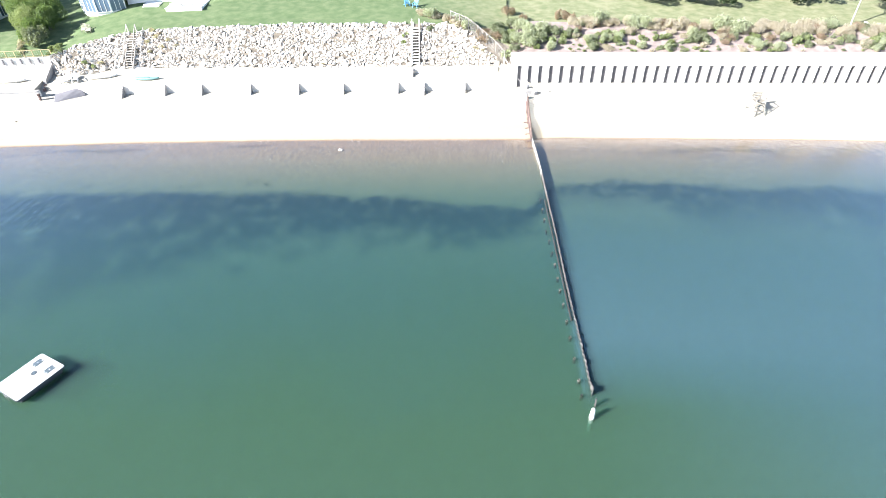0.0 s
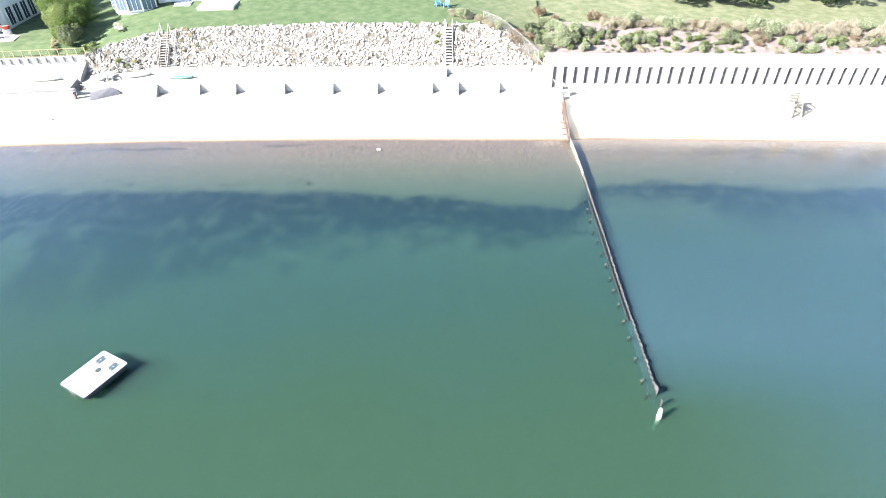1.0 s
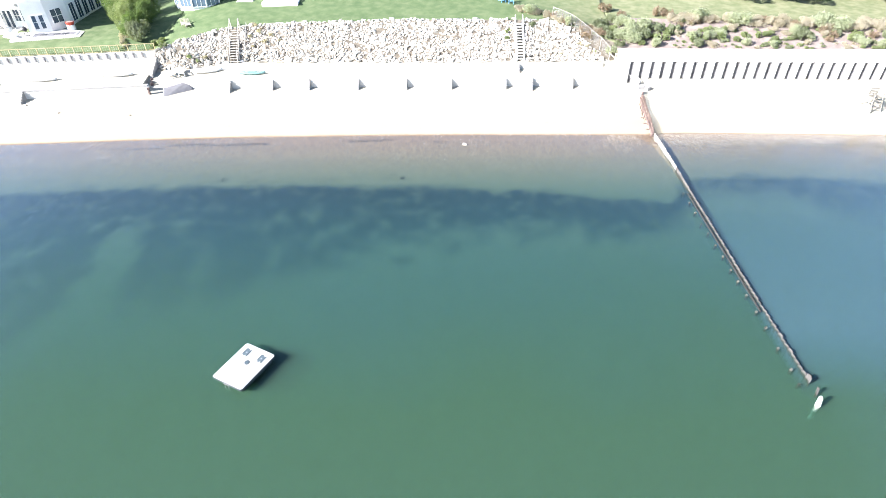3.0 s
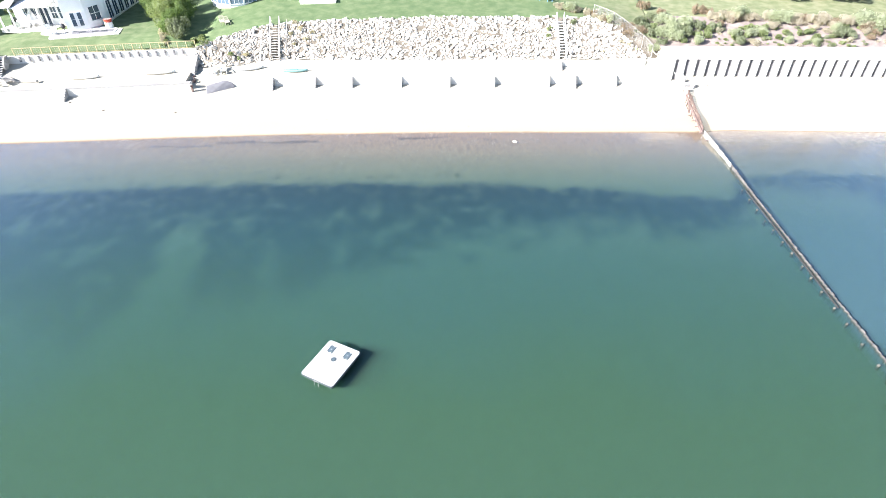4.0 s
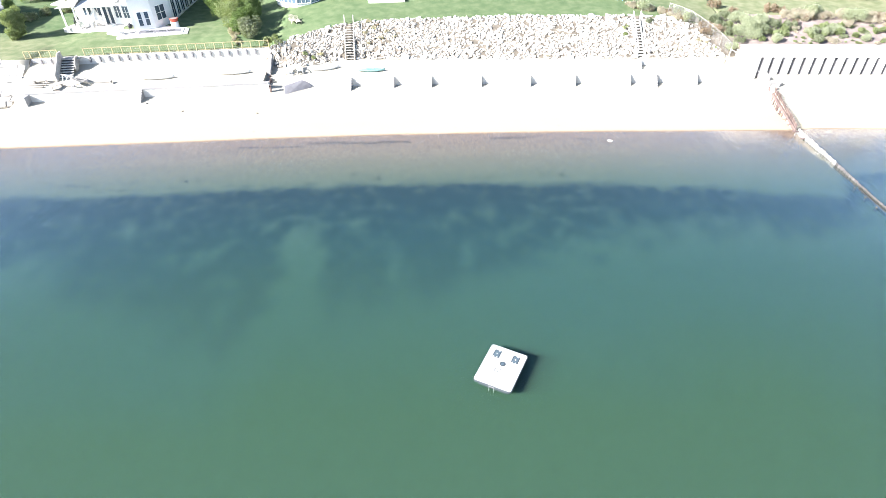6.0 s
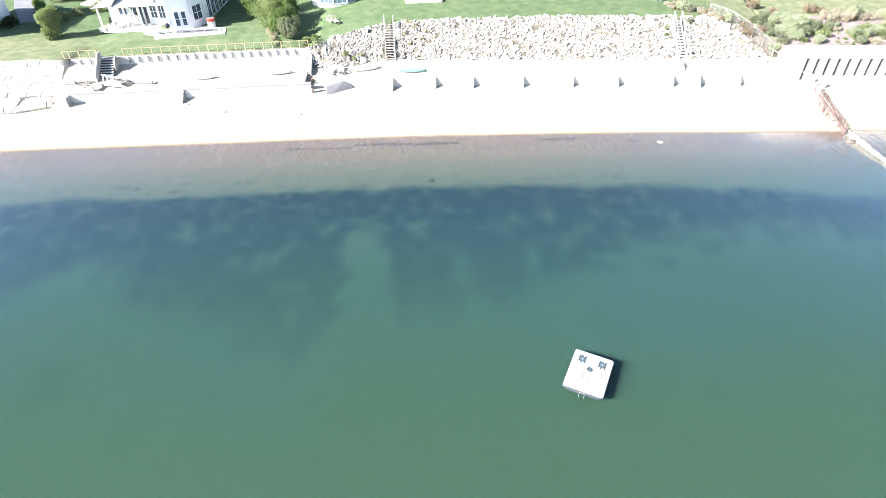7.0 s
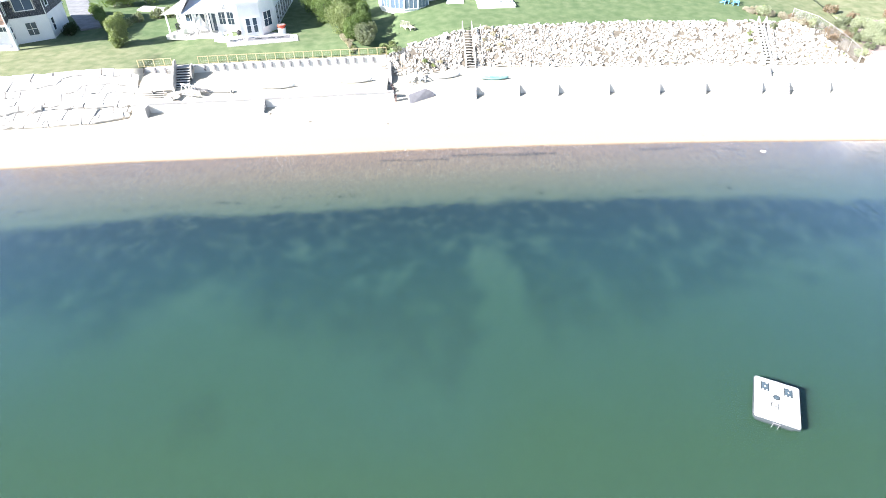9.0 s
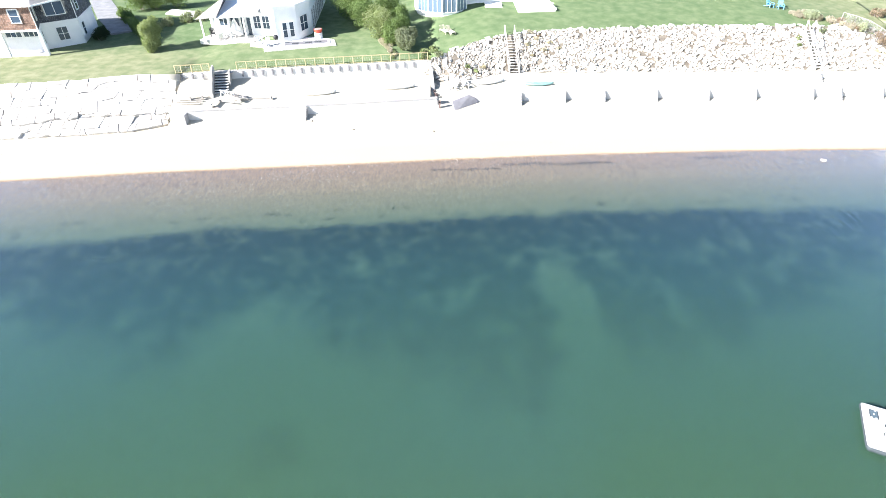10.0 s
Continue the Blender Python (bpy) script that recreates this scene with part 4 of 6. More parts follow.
rng = random.Random(11)
rows = {}
seeds = []
u = -54.3
while u < 4.6:
    k, yr, zr = lerp(RAMP_TOE, u), lerp([q[:2] for q in RAMP_TOP], u), lerp([(q[0], q[2]) for q in RAMP_TOP], u)
    v = 0.1
    while v < math.hypot(yr - k, zr - 3.35) + 0.25:
        if rng.random() > 0.22:
            q = (u + rng.uniform(-0.24, 0.24), v + rng.uniform(-0.22, 0.22))
            seeds.append(q)
            rows.setdefault((int(q[0] // 1.2), int(q[1] // 1.2)), []).append(q)
        v += 0.31
    u += 0.35
pieces = []
for cu, cv in seeds:
    k = lerp(RAMP_TOE, cu)
    py = bank(cu, max(cv, 0), 0).y
    bare = noise.noise(Vector((cu * 0.35, py * 0.5, 3.0)))
    if cu > -2.9 + (77.6 - py) * 7.0 / 5.5 or -44.9 < cu < -43.7 or -7.5 < cu < -6.5 or (bare > 0.42 and rng.random() < 0.3) or rng.random() < 0.05:
        continue
    cell = [(cu - 0.5, cv - 0.5), (cu + 0.5, cv - 0.5), (cu + 0.5, cv + 0.5), (cu - 0.5, cv + 0.5)]
    for i in (-1, 0, 1):
        for j in (-1, 0, 1):
            for ou, ov in rows.get((int(cu // 1.2) + i, int(cv // 1.2) + j), ()):
                if (ou, ov) != (cu, cv):
                    cell = clip(cell, (ou + cu) / 2, (ov + cv) / 2, ou - cu, ov - cv)
    mu, mv = sum(c[0] for c in cell) / len(cell), sum(c[1] for c in cell) / len(cell)
    lift, lean_u, lean_v, round_off = rng.uniform(-0.06, 0.12), rng.uniform(-0.45, 0.45), rng.uniform(-0.5, 0.3), rng.uniform(0.06, 0.135)
    vs, n = [], len(cell)
    for shrink, up in ((0.05, -0.22), (round_off - 0.06, 0.0), (round_off, 0.08)):
        for au, av in cell:
            du, dv = au - mu, av - mv
            far = max(0.08, math.hypot(du, dv))
            f = max(0.25, 1 - shrink / far)
            tip = (lift + up + lean_u * du + lean_v * dv + rng.uniform(-0.02, 0.02)) if up > -0.1 else up
            vs.append(bank(mu + du * f, mv + dv * f, tip))
    vs.append(bank(mu, mv, lift + 0.12))
    fs = [(r * n + i, r * n + (i + 1) % n, (r + 1) * n + (i + 1) % n, (r + 1) * n + i) for r in (0, 1) for i in range(n)] + [(2 * n + i, 2 * n + (i + 1) % n, 3 * n) for i in range(n)]
    pieces.append((mu, mv, vs, fs))
near_ones = sorted((q for q in pieces if -33 < q[0]), key=lambda q: q[0])[:300]
chosen = {id(q) for q in near_ones}
for mu, mv, vs, fs in near_ones:
    me = bpy.data.meshes.new("stone")
    base = vs[-1]
    me.from_pydata([q - base for q in vs], [], fs)
    me.materials.append(STONE)
    ob = new("stone", me)
    ob.parent = revetment
    ob.location = base
co, fs_all = [], []
for q in pieces:
    if id(q) not in chosen:
        fs_all += [tuple(i + len(co) for i in f) for f in q[3]]
        co += q[2]
me = bpy.data.meshes.new("rubble")
me.from_pydata(co, [], fs_all)
me.materials.append(STONE)
ob = new("rubble", me)
ob.parent = revetment
tagged(ob, "pale rubble stones", kind="stuff")

rock = part("shore_rock", stone_mesh(rng, 16, 0.6), STONE, None, "")
rock.matrix_world = Matrix.LocRotScale((-14.1, 55.0, 0.0), None, (0.33, 0.24, 0.22))
tagged(rock, "small pale rock awash at the water's edge", "rock")

# pebbles, shells and wrack on the sand
bits = []
for i in range(420):
    px = rng.uniform(-110, 60)
    w = lerp(WATERLINE, px)
    py = w + (rng.gauss(4.6, 0.35) if i % 2 else rng.uniform(0.5, 8.5))
    if py < (lerp(LOWER, px) if -82 < px < -53 else (lerp(ROCK_TOE, px) if px < -82 else 66.5)):
        s = rng.choice((0.012, 0.015, 0.02, 0.03))
        bits.append((rng.randrange(16), Matrix.LocRotScale((px, py, ground_z(px, py) + s * 0.3), Euler((0, 0, rng.uniform(0, 6))), (s * 2, s * 1.5, s))))
holder = tagged(part("wrack_line", stone_mesh(rng, 10), BARK), "scattered dark wrack and pebbles on the sand", "wrack", kind="stuff")
holder.matrix_world = Matrix.LocRotScale((-20, 63, ground_z(-20, 63)), None, (0.06, 0.05, 0.03))
verts, faces = [], []
for k, m in bits:
    co, fs = forms_np[k]
    mm, base = np.array(m), len(verts)
    verts += (co @ mm[:3, :3].T + mm[:3, 3]).tolist()
    faces += [tuple(i + base for i in f) for f in fs]
me = bpy.data.meshes.new("wrack_line")
me.from_pydata(verts, [], faces)
me.materials.append(BARK)
holder.matrix_world = Matrix()
holder.data = me

# ---- vegetation ----


def leaf_cloud(name, blobs, count, size, material, seed, upright=0.0, parent=None, aspect=1.8):
    """Many small folded leaves spread over the outer part of some blobs (x, y, z, rx, ry, rz)."""
    g = np.random.default_rng(seed)
    vol = np.array([b[3] * b[4] * b[5] for b in blobs]) ** 0.67
    pick = g.choice(len(blobs), count, p=vol / vol.sum())
    b = np.array(blobs)[pick]
    d = g.normal(size=(count, 3))
    d /= np.linalg.norm(d, axis=1)[:, None]
    r = g.uniform(0.35, 1.0, count) ** 0.5 * (1 + 0.18 * np.sin(7 * d[:, 0] + 3 * pick) * np.cos(5 * d[:, 1] + pick))
    c = b[:, :3] + d * b[:, 3:] * r[:, None]
    c[:, 2] = np.maximum(c[:, 2], 0.05)
    u = g.normal(size=(count, 3)) * (1 - upright) + np.array([0, 0, 1.0]) * upright * 2.2
    u /= np.linalg.norm(u, axis=1)[:, None]
    v = np.cross(u, d + 0.6 * g.normal(size=(count, 3)))
    v /= np.linalg.norm(v, axis=1)[:, None] + 1e-9
    s = size * g.uniform(0.6, 1.35, count)[:, None]
    n = np.cross(u, v)
    p0, p1, p2, p3 = c - u * s * aspect / 2, c + v * s / 2 + n * s * 0.2, c + u * s * aspect / 2, c - v * s / 2 + n * s * 0.2
    co = np.stack([p0, p1, p2, p3], 1).reshape(-1, 3)
    k = np.arange(count) * 4
    tris = np.stack([np.stack([k, k + 1, k + 2], 1), np.stack([k, k + 2, k + 3], 1)], 1).reshape(-1, 3)
    me = bpy.data.meshes.new(name)
    me.from_pydata(co.tolist(), [], tris.tolist())
    me.materials.append(material)
    ob = new(name, me)
    if parent is not None:
        ob.parent = parent
    return ob


def shrub_form(label, material, blobs, count, size, seed, upright=0.0, aspect=1.8, stems=5):
    """A shrub at the origin: leaves over a few stems."""
    ob = thing("shrub", pose(0, 0, 0), label, "shrub")
    leaf_cloud("foliage", blobs, count, size, material, seed, upright, ob, aspect)
    g = random.Random(seed)
    bm = bmesh.new()
    for i in range(stems):
        b = blobs[i % len(blobs)]
        rod(bm, (g.uniform(-0.15, 0.15), g.uniform(-0.15, 0.15), -0.3), (b[0] * 0.8 + g.uniform(-0.2, 0.2), b[1] * 0.8 + g.uniform(-0.2, 0.2), b[2]), 0.035, 0.012, 5)
    part("stems", bm, BARK, ob)
    return ob


def tufts(r, h, n, g):
    return [(g.uniform(-r, r) * 0.7, g.uniform(-r, r) * 0.7, h * g.uniform(0.35, 0.6), r * g.uniform(0.35, 0.6), r * g.uniform(0.35, 0.6), h * g.uniform(0.3, 0.5)) for _ in range(n)]


g = random.Random(11)
FORMS = {
    "green": [shrub_form("leafy green garden shrub on mulch", LEAF_BRIGHT, tufts(0.7, 0.9, 6, g), 420, 0.13, 20 + i) for i in range(3)],
    "dark": [shrub_form("dense grey-green garden shrub", LEAF_GREY, tufts(0.9, 1.2, 7, g), 650, 0.13, 30 + i) for i in range(2)],
    "pale": [shrub_form("silvery green shrub on the slope", LEAF_PALE, tufts(1.1, 1.5, 9, g), 1900, 0.10, 40 + i) for i in range(3)],
    "dry": [shrub_form("tawny tuft of ornamental grass", LEAF_DRY, tufts(0.8, 1.0, 7, g), 1300, 0.045, 50 + i, 0.5, 5.0, 2) for i in range(3)],
    "brown": [shrub_form("russet autumn shrub on the bank", LEAF_BROWN, tufts(0.8, 1.1, 7, g), 600, 0.10, 60 + i, 0.3) for i in range(2)],
}
used = set()


def plant(kind, x, y, s=1.0, sz=None, k=None, z=None):
    forms_of = FORMS[kind]
    i = g.randrange(len(forms_of)) if k is None else k % len(forms_of)
    src = forms_of[i]
    m = Matrix.LocRotScale((x, y, (ground_z(x, y) if z is None else z) - 0.03), Euler((0, 0, g.uniform(0, 6.28))), (1, 1, 1))
    if (kind, i) not in used:
        used.add((kind, i))
        ob = src
        ob.matrix_basis = m
    else:
        ob = copy_thing(src, m)
    ob.scale = (s, s, sz or s)
    return ob


# the mulched garden behind the bulkhead
for x, y, s in ((7.4, 74.0, 1.2), (8.8, 75.2, 1.35), (10.2, 74.4, 1.25), (9.4, 76.8, 1.3), (11.2, 76.4, 1.2), (7.4, 76.4, 1.3), (6.0, 74.8, 1.1), (11.6, 74.3, 1.1), (5.6, 76.6, 1.1), (6.8, 78.0, 1.1), (8.6, 73.1, 0.9), (10.4, 73.0, 0.8), (4.7, 72.6, 0.8), (5.6, 72.9, 0.8), (12.4, 75.8, 1.0)):
    plant(("pale", "pale", "dark", "pale", "green")[int(x * 7 + y * 3) % 5], x, y, s * 0.9)
for x, y in ((4.4, 77.8), (5.6, 79.0), (13.4, 76.4), (3.8, 76.0), (3.0, 77.2), (4.9, 74.4)):
    plant("dark", x, y, 0.9)
for x, y, s in ((15.2, 74.4, 0.9), (16.9, 74.2, 0.8), (17.3, 76.0, 0.9), (19.0, 74.6, 1.05), (20.6, 74.0, 0.8), (18.3, 76.4, 0.8), (20.0, 76.2, 0.9), (22.2, 75.0, 0.8), (24.2, 74.8, 0.9), (25.4, 75.2, 0.8), (35.0, 74.0, 1.1), (36.3, 74.4, 1.0), (41.2, 74.0, 1.1), (42.4, 74.3, 1.0), (51.2, 73.9, 1.2), (52.8, 74.0, 1.2), (54.2, 74.2, 1.1), (30.4, 76.4, 0.7), (46.5, 73.9, 0.8)):
    plant("green", x, y, s)
for x, y, s in ((28.0, 74.4, 1.0), (29.4, 74.9, 1.0), (30.4, 74.3, 0.8), (47.6, 74.2, 0.8), (50.4, 75.6, 1.0), (55.8, 75.4, 1.1), (39.6, 74.6, 0.6)):
    plant("dark", x, y, s)
for i in range(46):
    x = 13.5 + i * 1.0 + g.uniform(-0.4, 0.4)
    top = lerp(((5, 80.5), (14, 79.5), (27, 78.2), (41, 76.9), (52, 76.0), (90, 75)), x)
    plant("dry" if g.random() < 0.72 else ("pale" if g.random() < 0.6 else "brown"), x, top - g.uniform(-0.1, 1.6), g.uniform(0.85, 1.45), g.uniform(0.85, 1.3))
for x, y, s in ((43.3, 76.3, 1.5), (44.6, 76.2, 1.4), (37.4, 76.8, 1.1), (38.8, 76.6, 1.1), (26.5, 77.6, 1.2), (21.5, 78.4, 1.2)):
    plant("dry", x, y, s, s)
for i in range(55):
    x = 13.5 + g.random() * 46
    top = lerp(((5, 80.5), (14, 79.5), (27, 78.2), (41, 76.9), (52, 76.0), (90, 75)), x)
    y = 72.9 + (top - 72.9) * g.random()
    low = (y - 72.9) / (top - 72.9) < 0.5
    plant(g.choice(("green", "dry", "pale", "dark") if low else ("dry", "dry", "pale", "dry", "brown")), x, y, g.uniform(0.5, 1.1), g.uniform(0.5, 0.9))
for i in range(20):
    plant(g.choice(("green", "pale", "dry", "green", "dark")), 12.5 + 46 * g.random(), g.uniform(72.2, 73.8), g.uniform(0.45, 0.9), g.uniform(0.4, 0.75))
for x, y in ((33.2, 74.6), (38.0, 74.4), (44.5, 74.5), (32.4, 73.8)):
    plant("brown", x, y, 0.75)
# low plants that cover the mulch between the shrubs
for kind, material, size, seed in (("green", LEAF_BRIGHT, 0.09, 201), ("tawny", LEAF_DRY, 0.06, 202), ("grey-green", LEAF_GREY, 0.08, 203)):
    blobs = []
    for i in range(70):
        x = 12.2 + 48 * g.random()
        y = 72.3 + 4.2 * g.random()
        r = g.uniform(0.15, 0.42)
        blobs.append((x, y, ground_z(x, y) + r * 0.4, r, r, r * 0.6))
    tagged(leaf_cloud("ground_cover", blobs, 9000, size, material, seed), "low " + kind + " plants spread over the garden mulch", "plants", kind="stuff")
# rough growth along the wire fence
for i in range(40):
    f = g.random()
    x, y = -6.5 + 9.5 * f + g.uniform(-0.8, 0.8), 80.6 - 6.5 * f + g.uniform(-0.7, 0.9)
    plant(g.choice(("dry", "dry", "brown", "pale")), x, y, g.uniform(0.5, 0.95), g.uniform(0.5, 0.9))
for x, y, s in ((5.2, 82.3, 1.1), (12.4, 80.8, 1.1), (13.6, 80.2, 0.9), (7.2, 80.4, 0.9)):
    plant("brown", x, y, s)
# sparse growth on the rubble
for x, y, kind, s in ((-49.6, 70.6, "green", 0.6), (-48.6, 70.3, "green", 0.6), (-47.8, 70.9, "dry", 0.5), (-54.3, 71.6, "green", 1.0), (-53.6, 72.4, "green", 0.9), (-55.0, 72.6, "green", 1.1), (-53.0, 71.2, "dark", 0.6), (-8.6, 74.4, "green", 0.6), (-8.5, 75.3, "green", 0.6), (-5.6, 76.0, "dark", 0.7), (-42.4, 73.6, "dry", 0.6), (-41.3, 74.2, "dry", 0.6), (-40.4, 73.2, "dry", 0.5), (-39.6, 74.0, "dry", 0.5), (-41.8, 72.6, "dry", 0.4), (-40.8, 74.6, "brown", 0.4), (-38.6, 73.4, "dry", 0.4), (-42.0, 74.8, "dry", 0.6), (1.6, 73.4, "dry", 0.5), (2.6, 72.8, "green", 0.4), (0.6, 73.6, "dry", 0.5), (-1.8, 72.6, "dry", 0.4), (-24, 71.7, "green", 0.3), (-19, 71.6, "dry", 0.3)):
    plant(kind, x, y, s, s * 0.8)


def bush(x, y, z, r, h, material, label, seed, count, size=0.15):
    gg = random.Random(seed)
    blobs = [(gg.uniform(-r, r) * 0.6, gg.uniform(-r, r) * 0.6, h * gg.uniform(0.25, 0.75), r * gg.uniform(0.35, 0.6), r * gg.uniform(0.35, 0.6), h * gg.uniform(0.2, 0.34)) for _ in range(12)]
    ob = shrub_form(label, material, blobs, count * 2, size * 0.68, seed)
    ob.matrix_basis = pose(x, y, z)
    return ob


for i, (x, y, r, h, m) in enumerate(((-57.0, 73.4, 1.3, 2.6, LEAF_GREY), (-58.6, 75.2, 1.9, 3.3, LEAF), (-60.4, 77.6, 2.3, 3.9, LEAF_BRIGHT), (-62.2, 80.6, 2.6, 4.3, LEAF), (-64.2, 84.0, 2.8, 4.6, LEAF), (-60.0, 81.5, 2.2, 4.0, LEAF), (-66.0, 88.0, 3.0, 5.0, LEAF), (-58.2, 78.4, 1.7, 3.2, LEAF))):
    bush(x, y, ground_z(x, y) - 0.1, r, h, m, "tall dense garden bush beside the lawn" if i else "greyish seeding bush at the lawn's edge", 80 + i, 4200)
for i in range(16):
    f = i / 15
    plant(g.choice(("dry", "green", "dry")), -58.6 - 1.8 * f + g.uniform(-0.5, 0.5), 71.6 + 5.2 * f * 0.9 + g.uniform(-0.4, 0.4), 0.5, 0.4)
# clipped evergreen by the drive, low shrubs by the houses
gg = random.Random(7)
blobs = [(gg.uniform(-0.4, 0.4), gg.uniform(-0.4, 1.9), 0.4 + 2.9 * i / 39 + gg.uniform(-0.1, 0.1), 0.62, 0.7, 0.5) for i in range(40)]
hedge = shrub_form("upright dense green hedge on the lawn", LEAF_BRIGHT, blobs, 14000, 0.1, 99)
hedge.matrix_basis = pose(-88.1, 74.1, 4.74)
blobs = [(-0.72 * d + gg.uniform(-0.3, 0.3), 1.0 * d + gg.uniform(-0.3, 0.3), gg.uniform(0.3, 1.4), 0.6, 0.6, 0.5) for d in [i * 0.3 for i in range(42)] for _ in range(2)]
hedge = shrub_form("long clipped green hedge beside the drive", LEAF, blobs, 9000, 0.12, 98)
hedge.matrix_basis = pose(-89.6, 76.9, 4.78)
for x, y, s in ((-91.5, 82.5, 1.1), (-90.0, 84.6, 1.1), (-88.0, 86.4, 1.2), (-86.3, 87.4, 1.2)):
    plant("dark", x, y, s)
for x, y, r, h in ((-97.6, 93.0, 2.0, 3.2), (-95.4, 93.6, 2.2, 3.4), (-93.0, 94.5, 2.2, 3.4)):
    bush(x, y, ground_z(x, y), r, h, LEAF, "dense green bush beside the drive", int(-x * 10), 2600)
# near-black leaves carry the shade that lies against the house
for x, y in ((-96.8, 78.6), (-97.3, 80.4)):
    bush(x, y, ground_z(x, y), 1.0, 1.3, LEAF_DARK, "rounded shrub with house shade in its dark leaves", int(-x * 10), 1300, 0.1)


def conifer(x, y, h, r, seed, lift):
    ob = thing("tree", pose(x, y, ground_z(x, y) - 0.1), "spreading dark tree whose low skirt stands for lawn shadow", "tree")
    part("trunk", rod(bmesh.new(), (0, 0, 0), (0.1, 0.1, h * 0.85), 0.32, 0.08, 10), PALE_BARK, ob)
    gg = random.Random(seed)
    blobs = []
    bm = bmesh.new()
    for i in range(34):
        f = gg.random()
        a, z = gg.uniform(0, 6.28), lift + (h - lift) * f
        q = r * (1 - 0.8 * f) * gg.uniform(0.5, 1.0)
        blobs.append((q * math.cos(a), q * math.sin(a), z, 0.9 + 0.5 * (1 - f), 0.9 + 0.5 * (1 - f), 0.45))
        rod(bm, (0, 0, z + 0.4), (q * math.cos(a), q * math.sin(a), z), 0.07, 0.02, 5)
    part("limbs", bm, BARK, ob)
    leaf_cloud("crown", blobs, 7000, 0.2, LEAF_DARK, seed, 0, ob)
    return ob


# low dark skirts are put where shadow lies along the lawn
for x, y, h, r, lift in ((27.0, 87.9, 8.0, 4.2, 0.7), (33.5, 87.6, 8.5, 4.2, 0.6), (40.2, 89.0, 9.5, 4.6, 2.6), (47.5, 87.4, 8.5, 4.8, 0.6), (60.0, 82.0, 7.5, 4.2, 1.0)):
    conifer(x, y, h, r, int(x * 7), lift)
tree = thing("tree", pose(49.1, 77.2, 6.6), "leaning pale-barked tree with russet leaves", "tree")
part("trunk", rod(bmesh.new(), (0, 0, -0.2), (1.3, 2.0, 4.6), 0.12, 0.07, 10), PALE_BARK, tree)
bm = bmesh.new()
for a, b in (((0.9, 1.4, 3.2), (3.2, 2.6, 4.6)), ((1.1, 1.7, 3.9), (0.2, 3.0, 5.6)), ((1.3, 2.0, 4.6), (2.4, 3.4, 6.4)), ((1.2, 1.8, 4.2), (3.6, 3.6, 5.6))):
    rod(bm, a, b, 0.08, 0.03, 6)
part("limbs", bm, PALE_BARK, tree)
leaf_cloud("crown", [(3.4, 2.8, 4.7, 1.3, 1.3, 0.8), (0.4, 3.2, 5.9, 1.3, 1.3, 0.8), (2.4, 3.4, 6.6, 1.5, 1.5, 0.9), (3.8, 3.8, 5.8, 1.3, 1.3, 0.8)], 1900, 0.16, LEAF_BROWN, 5, 0, tree)
stone = part("garden_stone", stone_mesh(random.Random(3), 18, 1.1), PATH_STONE)
stone.matrix_world = Matrix.LocRotScale((50.6, 76.6, 6.75), None, (0.5, 0.35, 0.55))
tagged(stone, "upright pale garden stone on the grass", "stone")

# ---- growth in the water ----


def flakes(name, places, material, label):
    """Many small flat blades, each (x, y, z, length, width, turn, lift): one heap of stuff."""
    q = np.array(places)
    c, sn = np.cos(q[:, 5]) * q[:, 3] / 2, np.sin(q[:, 5]) * q[:, 3] / 2
    nx, ny = -np.sin(q[:, 5]) * q[:, 4] / 2, np.cos(q[:, 5]) * q[:, 4] / 2
    x, y, z, up = q[:, 0], q[:, 1], q[:, 2], q[:, 6]
    co = np.stack([np.stack([x - c, y - sn, z], 1), np.stack([x + nx, y + ny, z + up * 0.6], 1), np.stack([x + c, y + sn, z + up], 1), np.stack([x - nx, y - ny, z + up * 0.4], 1)], 1).reshape(-1, 3)
    k = np.arange(len(q)) * 4
    tris = np.stack([np.stack([k, k + 1, k + 2], 1), np.stack([k, k + 2, k + 3], 1)], 1).reshape(-1, 3)
    me = bpy.data.meshes.new(name)
    me.from_pydata(co.tolist(), [], tris.tolist())
    me.materials.append(material)
    return tagged(new(name, me), label, "seaweed", kind="stuff")


WRACK = leaf_mat("olive drowned wrack", (0.072, 0.066, 0.040), (0.035, 0.033, 0.022))
g2 = random.Random(3)
places = []
while len(places) < 60000:
    x, d = g2.uniform(-100, 46), g2.uniform(8.0, 31.5)
    y = lerp(WATERLINE, x) - d
    if weed_density(x, y) ** 1.3 > g2.random():
        s = g2.uniform(0.07, 0.22)
        places.append((x, y, ground_z(x, y) + 0.01, s, s * 0.4, g2.gauss(1.3, 0.7), g2.uniform(0.02, 0.07)))
flakes("eelgrass", places, EELGRASS, "dark green eelgrass beds on the sea floor")
# strewn wrack: long thin drifts in the shallows, olive patches beyond the groin, loose tufts before the beds
places = []
for i in range(5200):
    x = g2.uniform(-62, -16)
    d = 1.75 + 0.5 * noise.noise(Vector((x * 0.12, 3, 1))) + g2.gauss(0, 0.2) - (0.5 if noise.noise(Vector((x * 0.1, 0, 5))) > 0.1 else 0)
    if noise.noise(Vector((x * 0.11, d * 0.9, 9))) + 0.4 * noise.noise(Vector((x * 1.3, d * 2, 6))) < 0.02:
        continue
    places.append((x, d, g2.uniform(0.03, 0.12), g2.gauss(0, 0.35)))
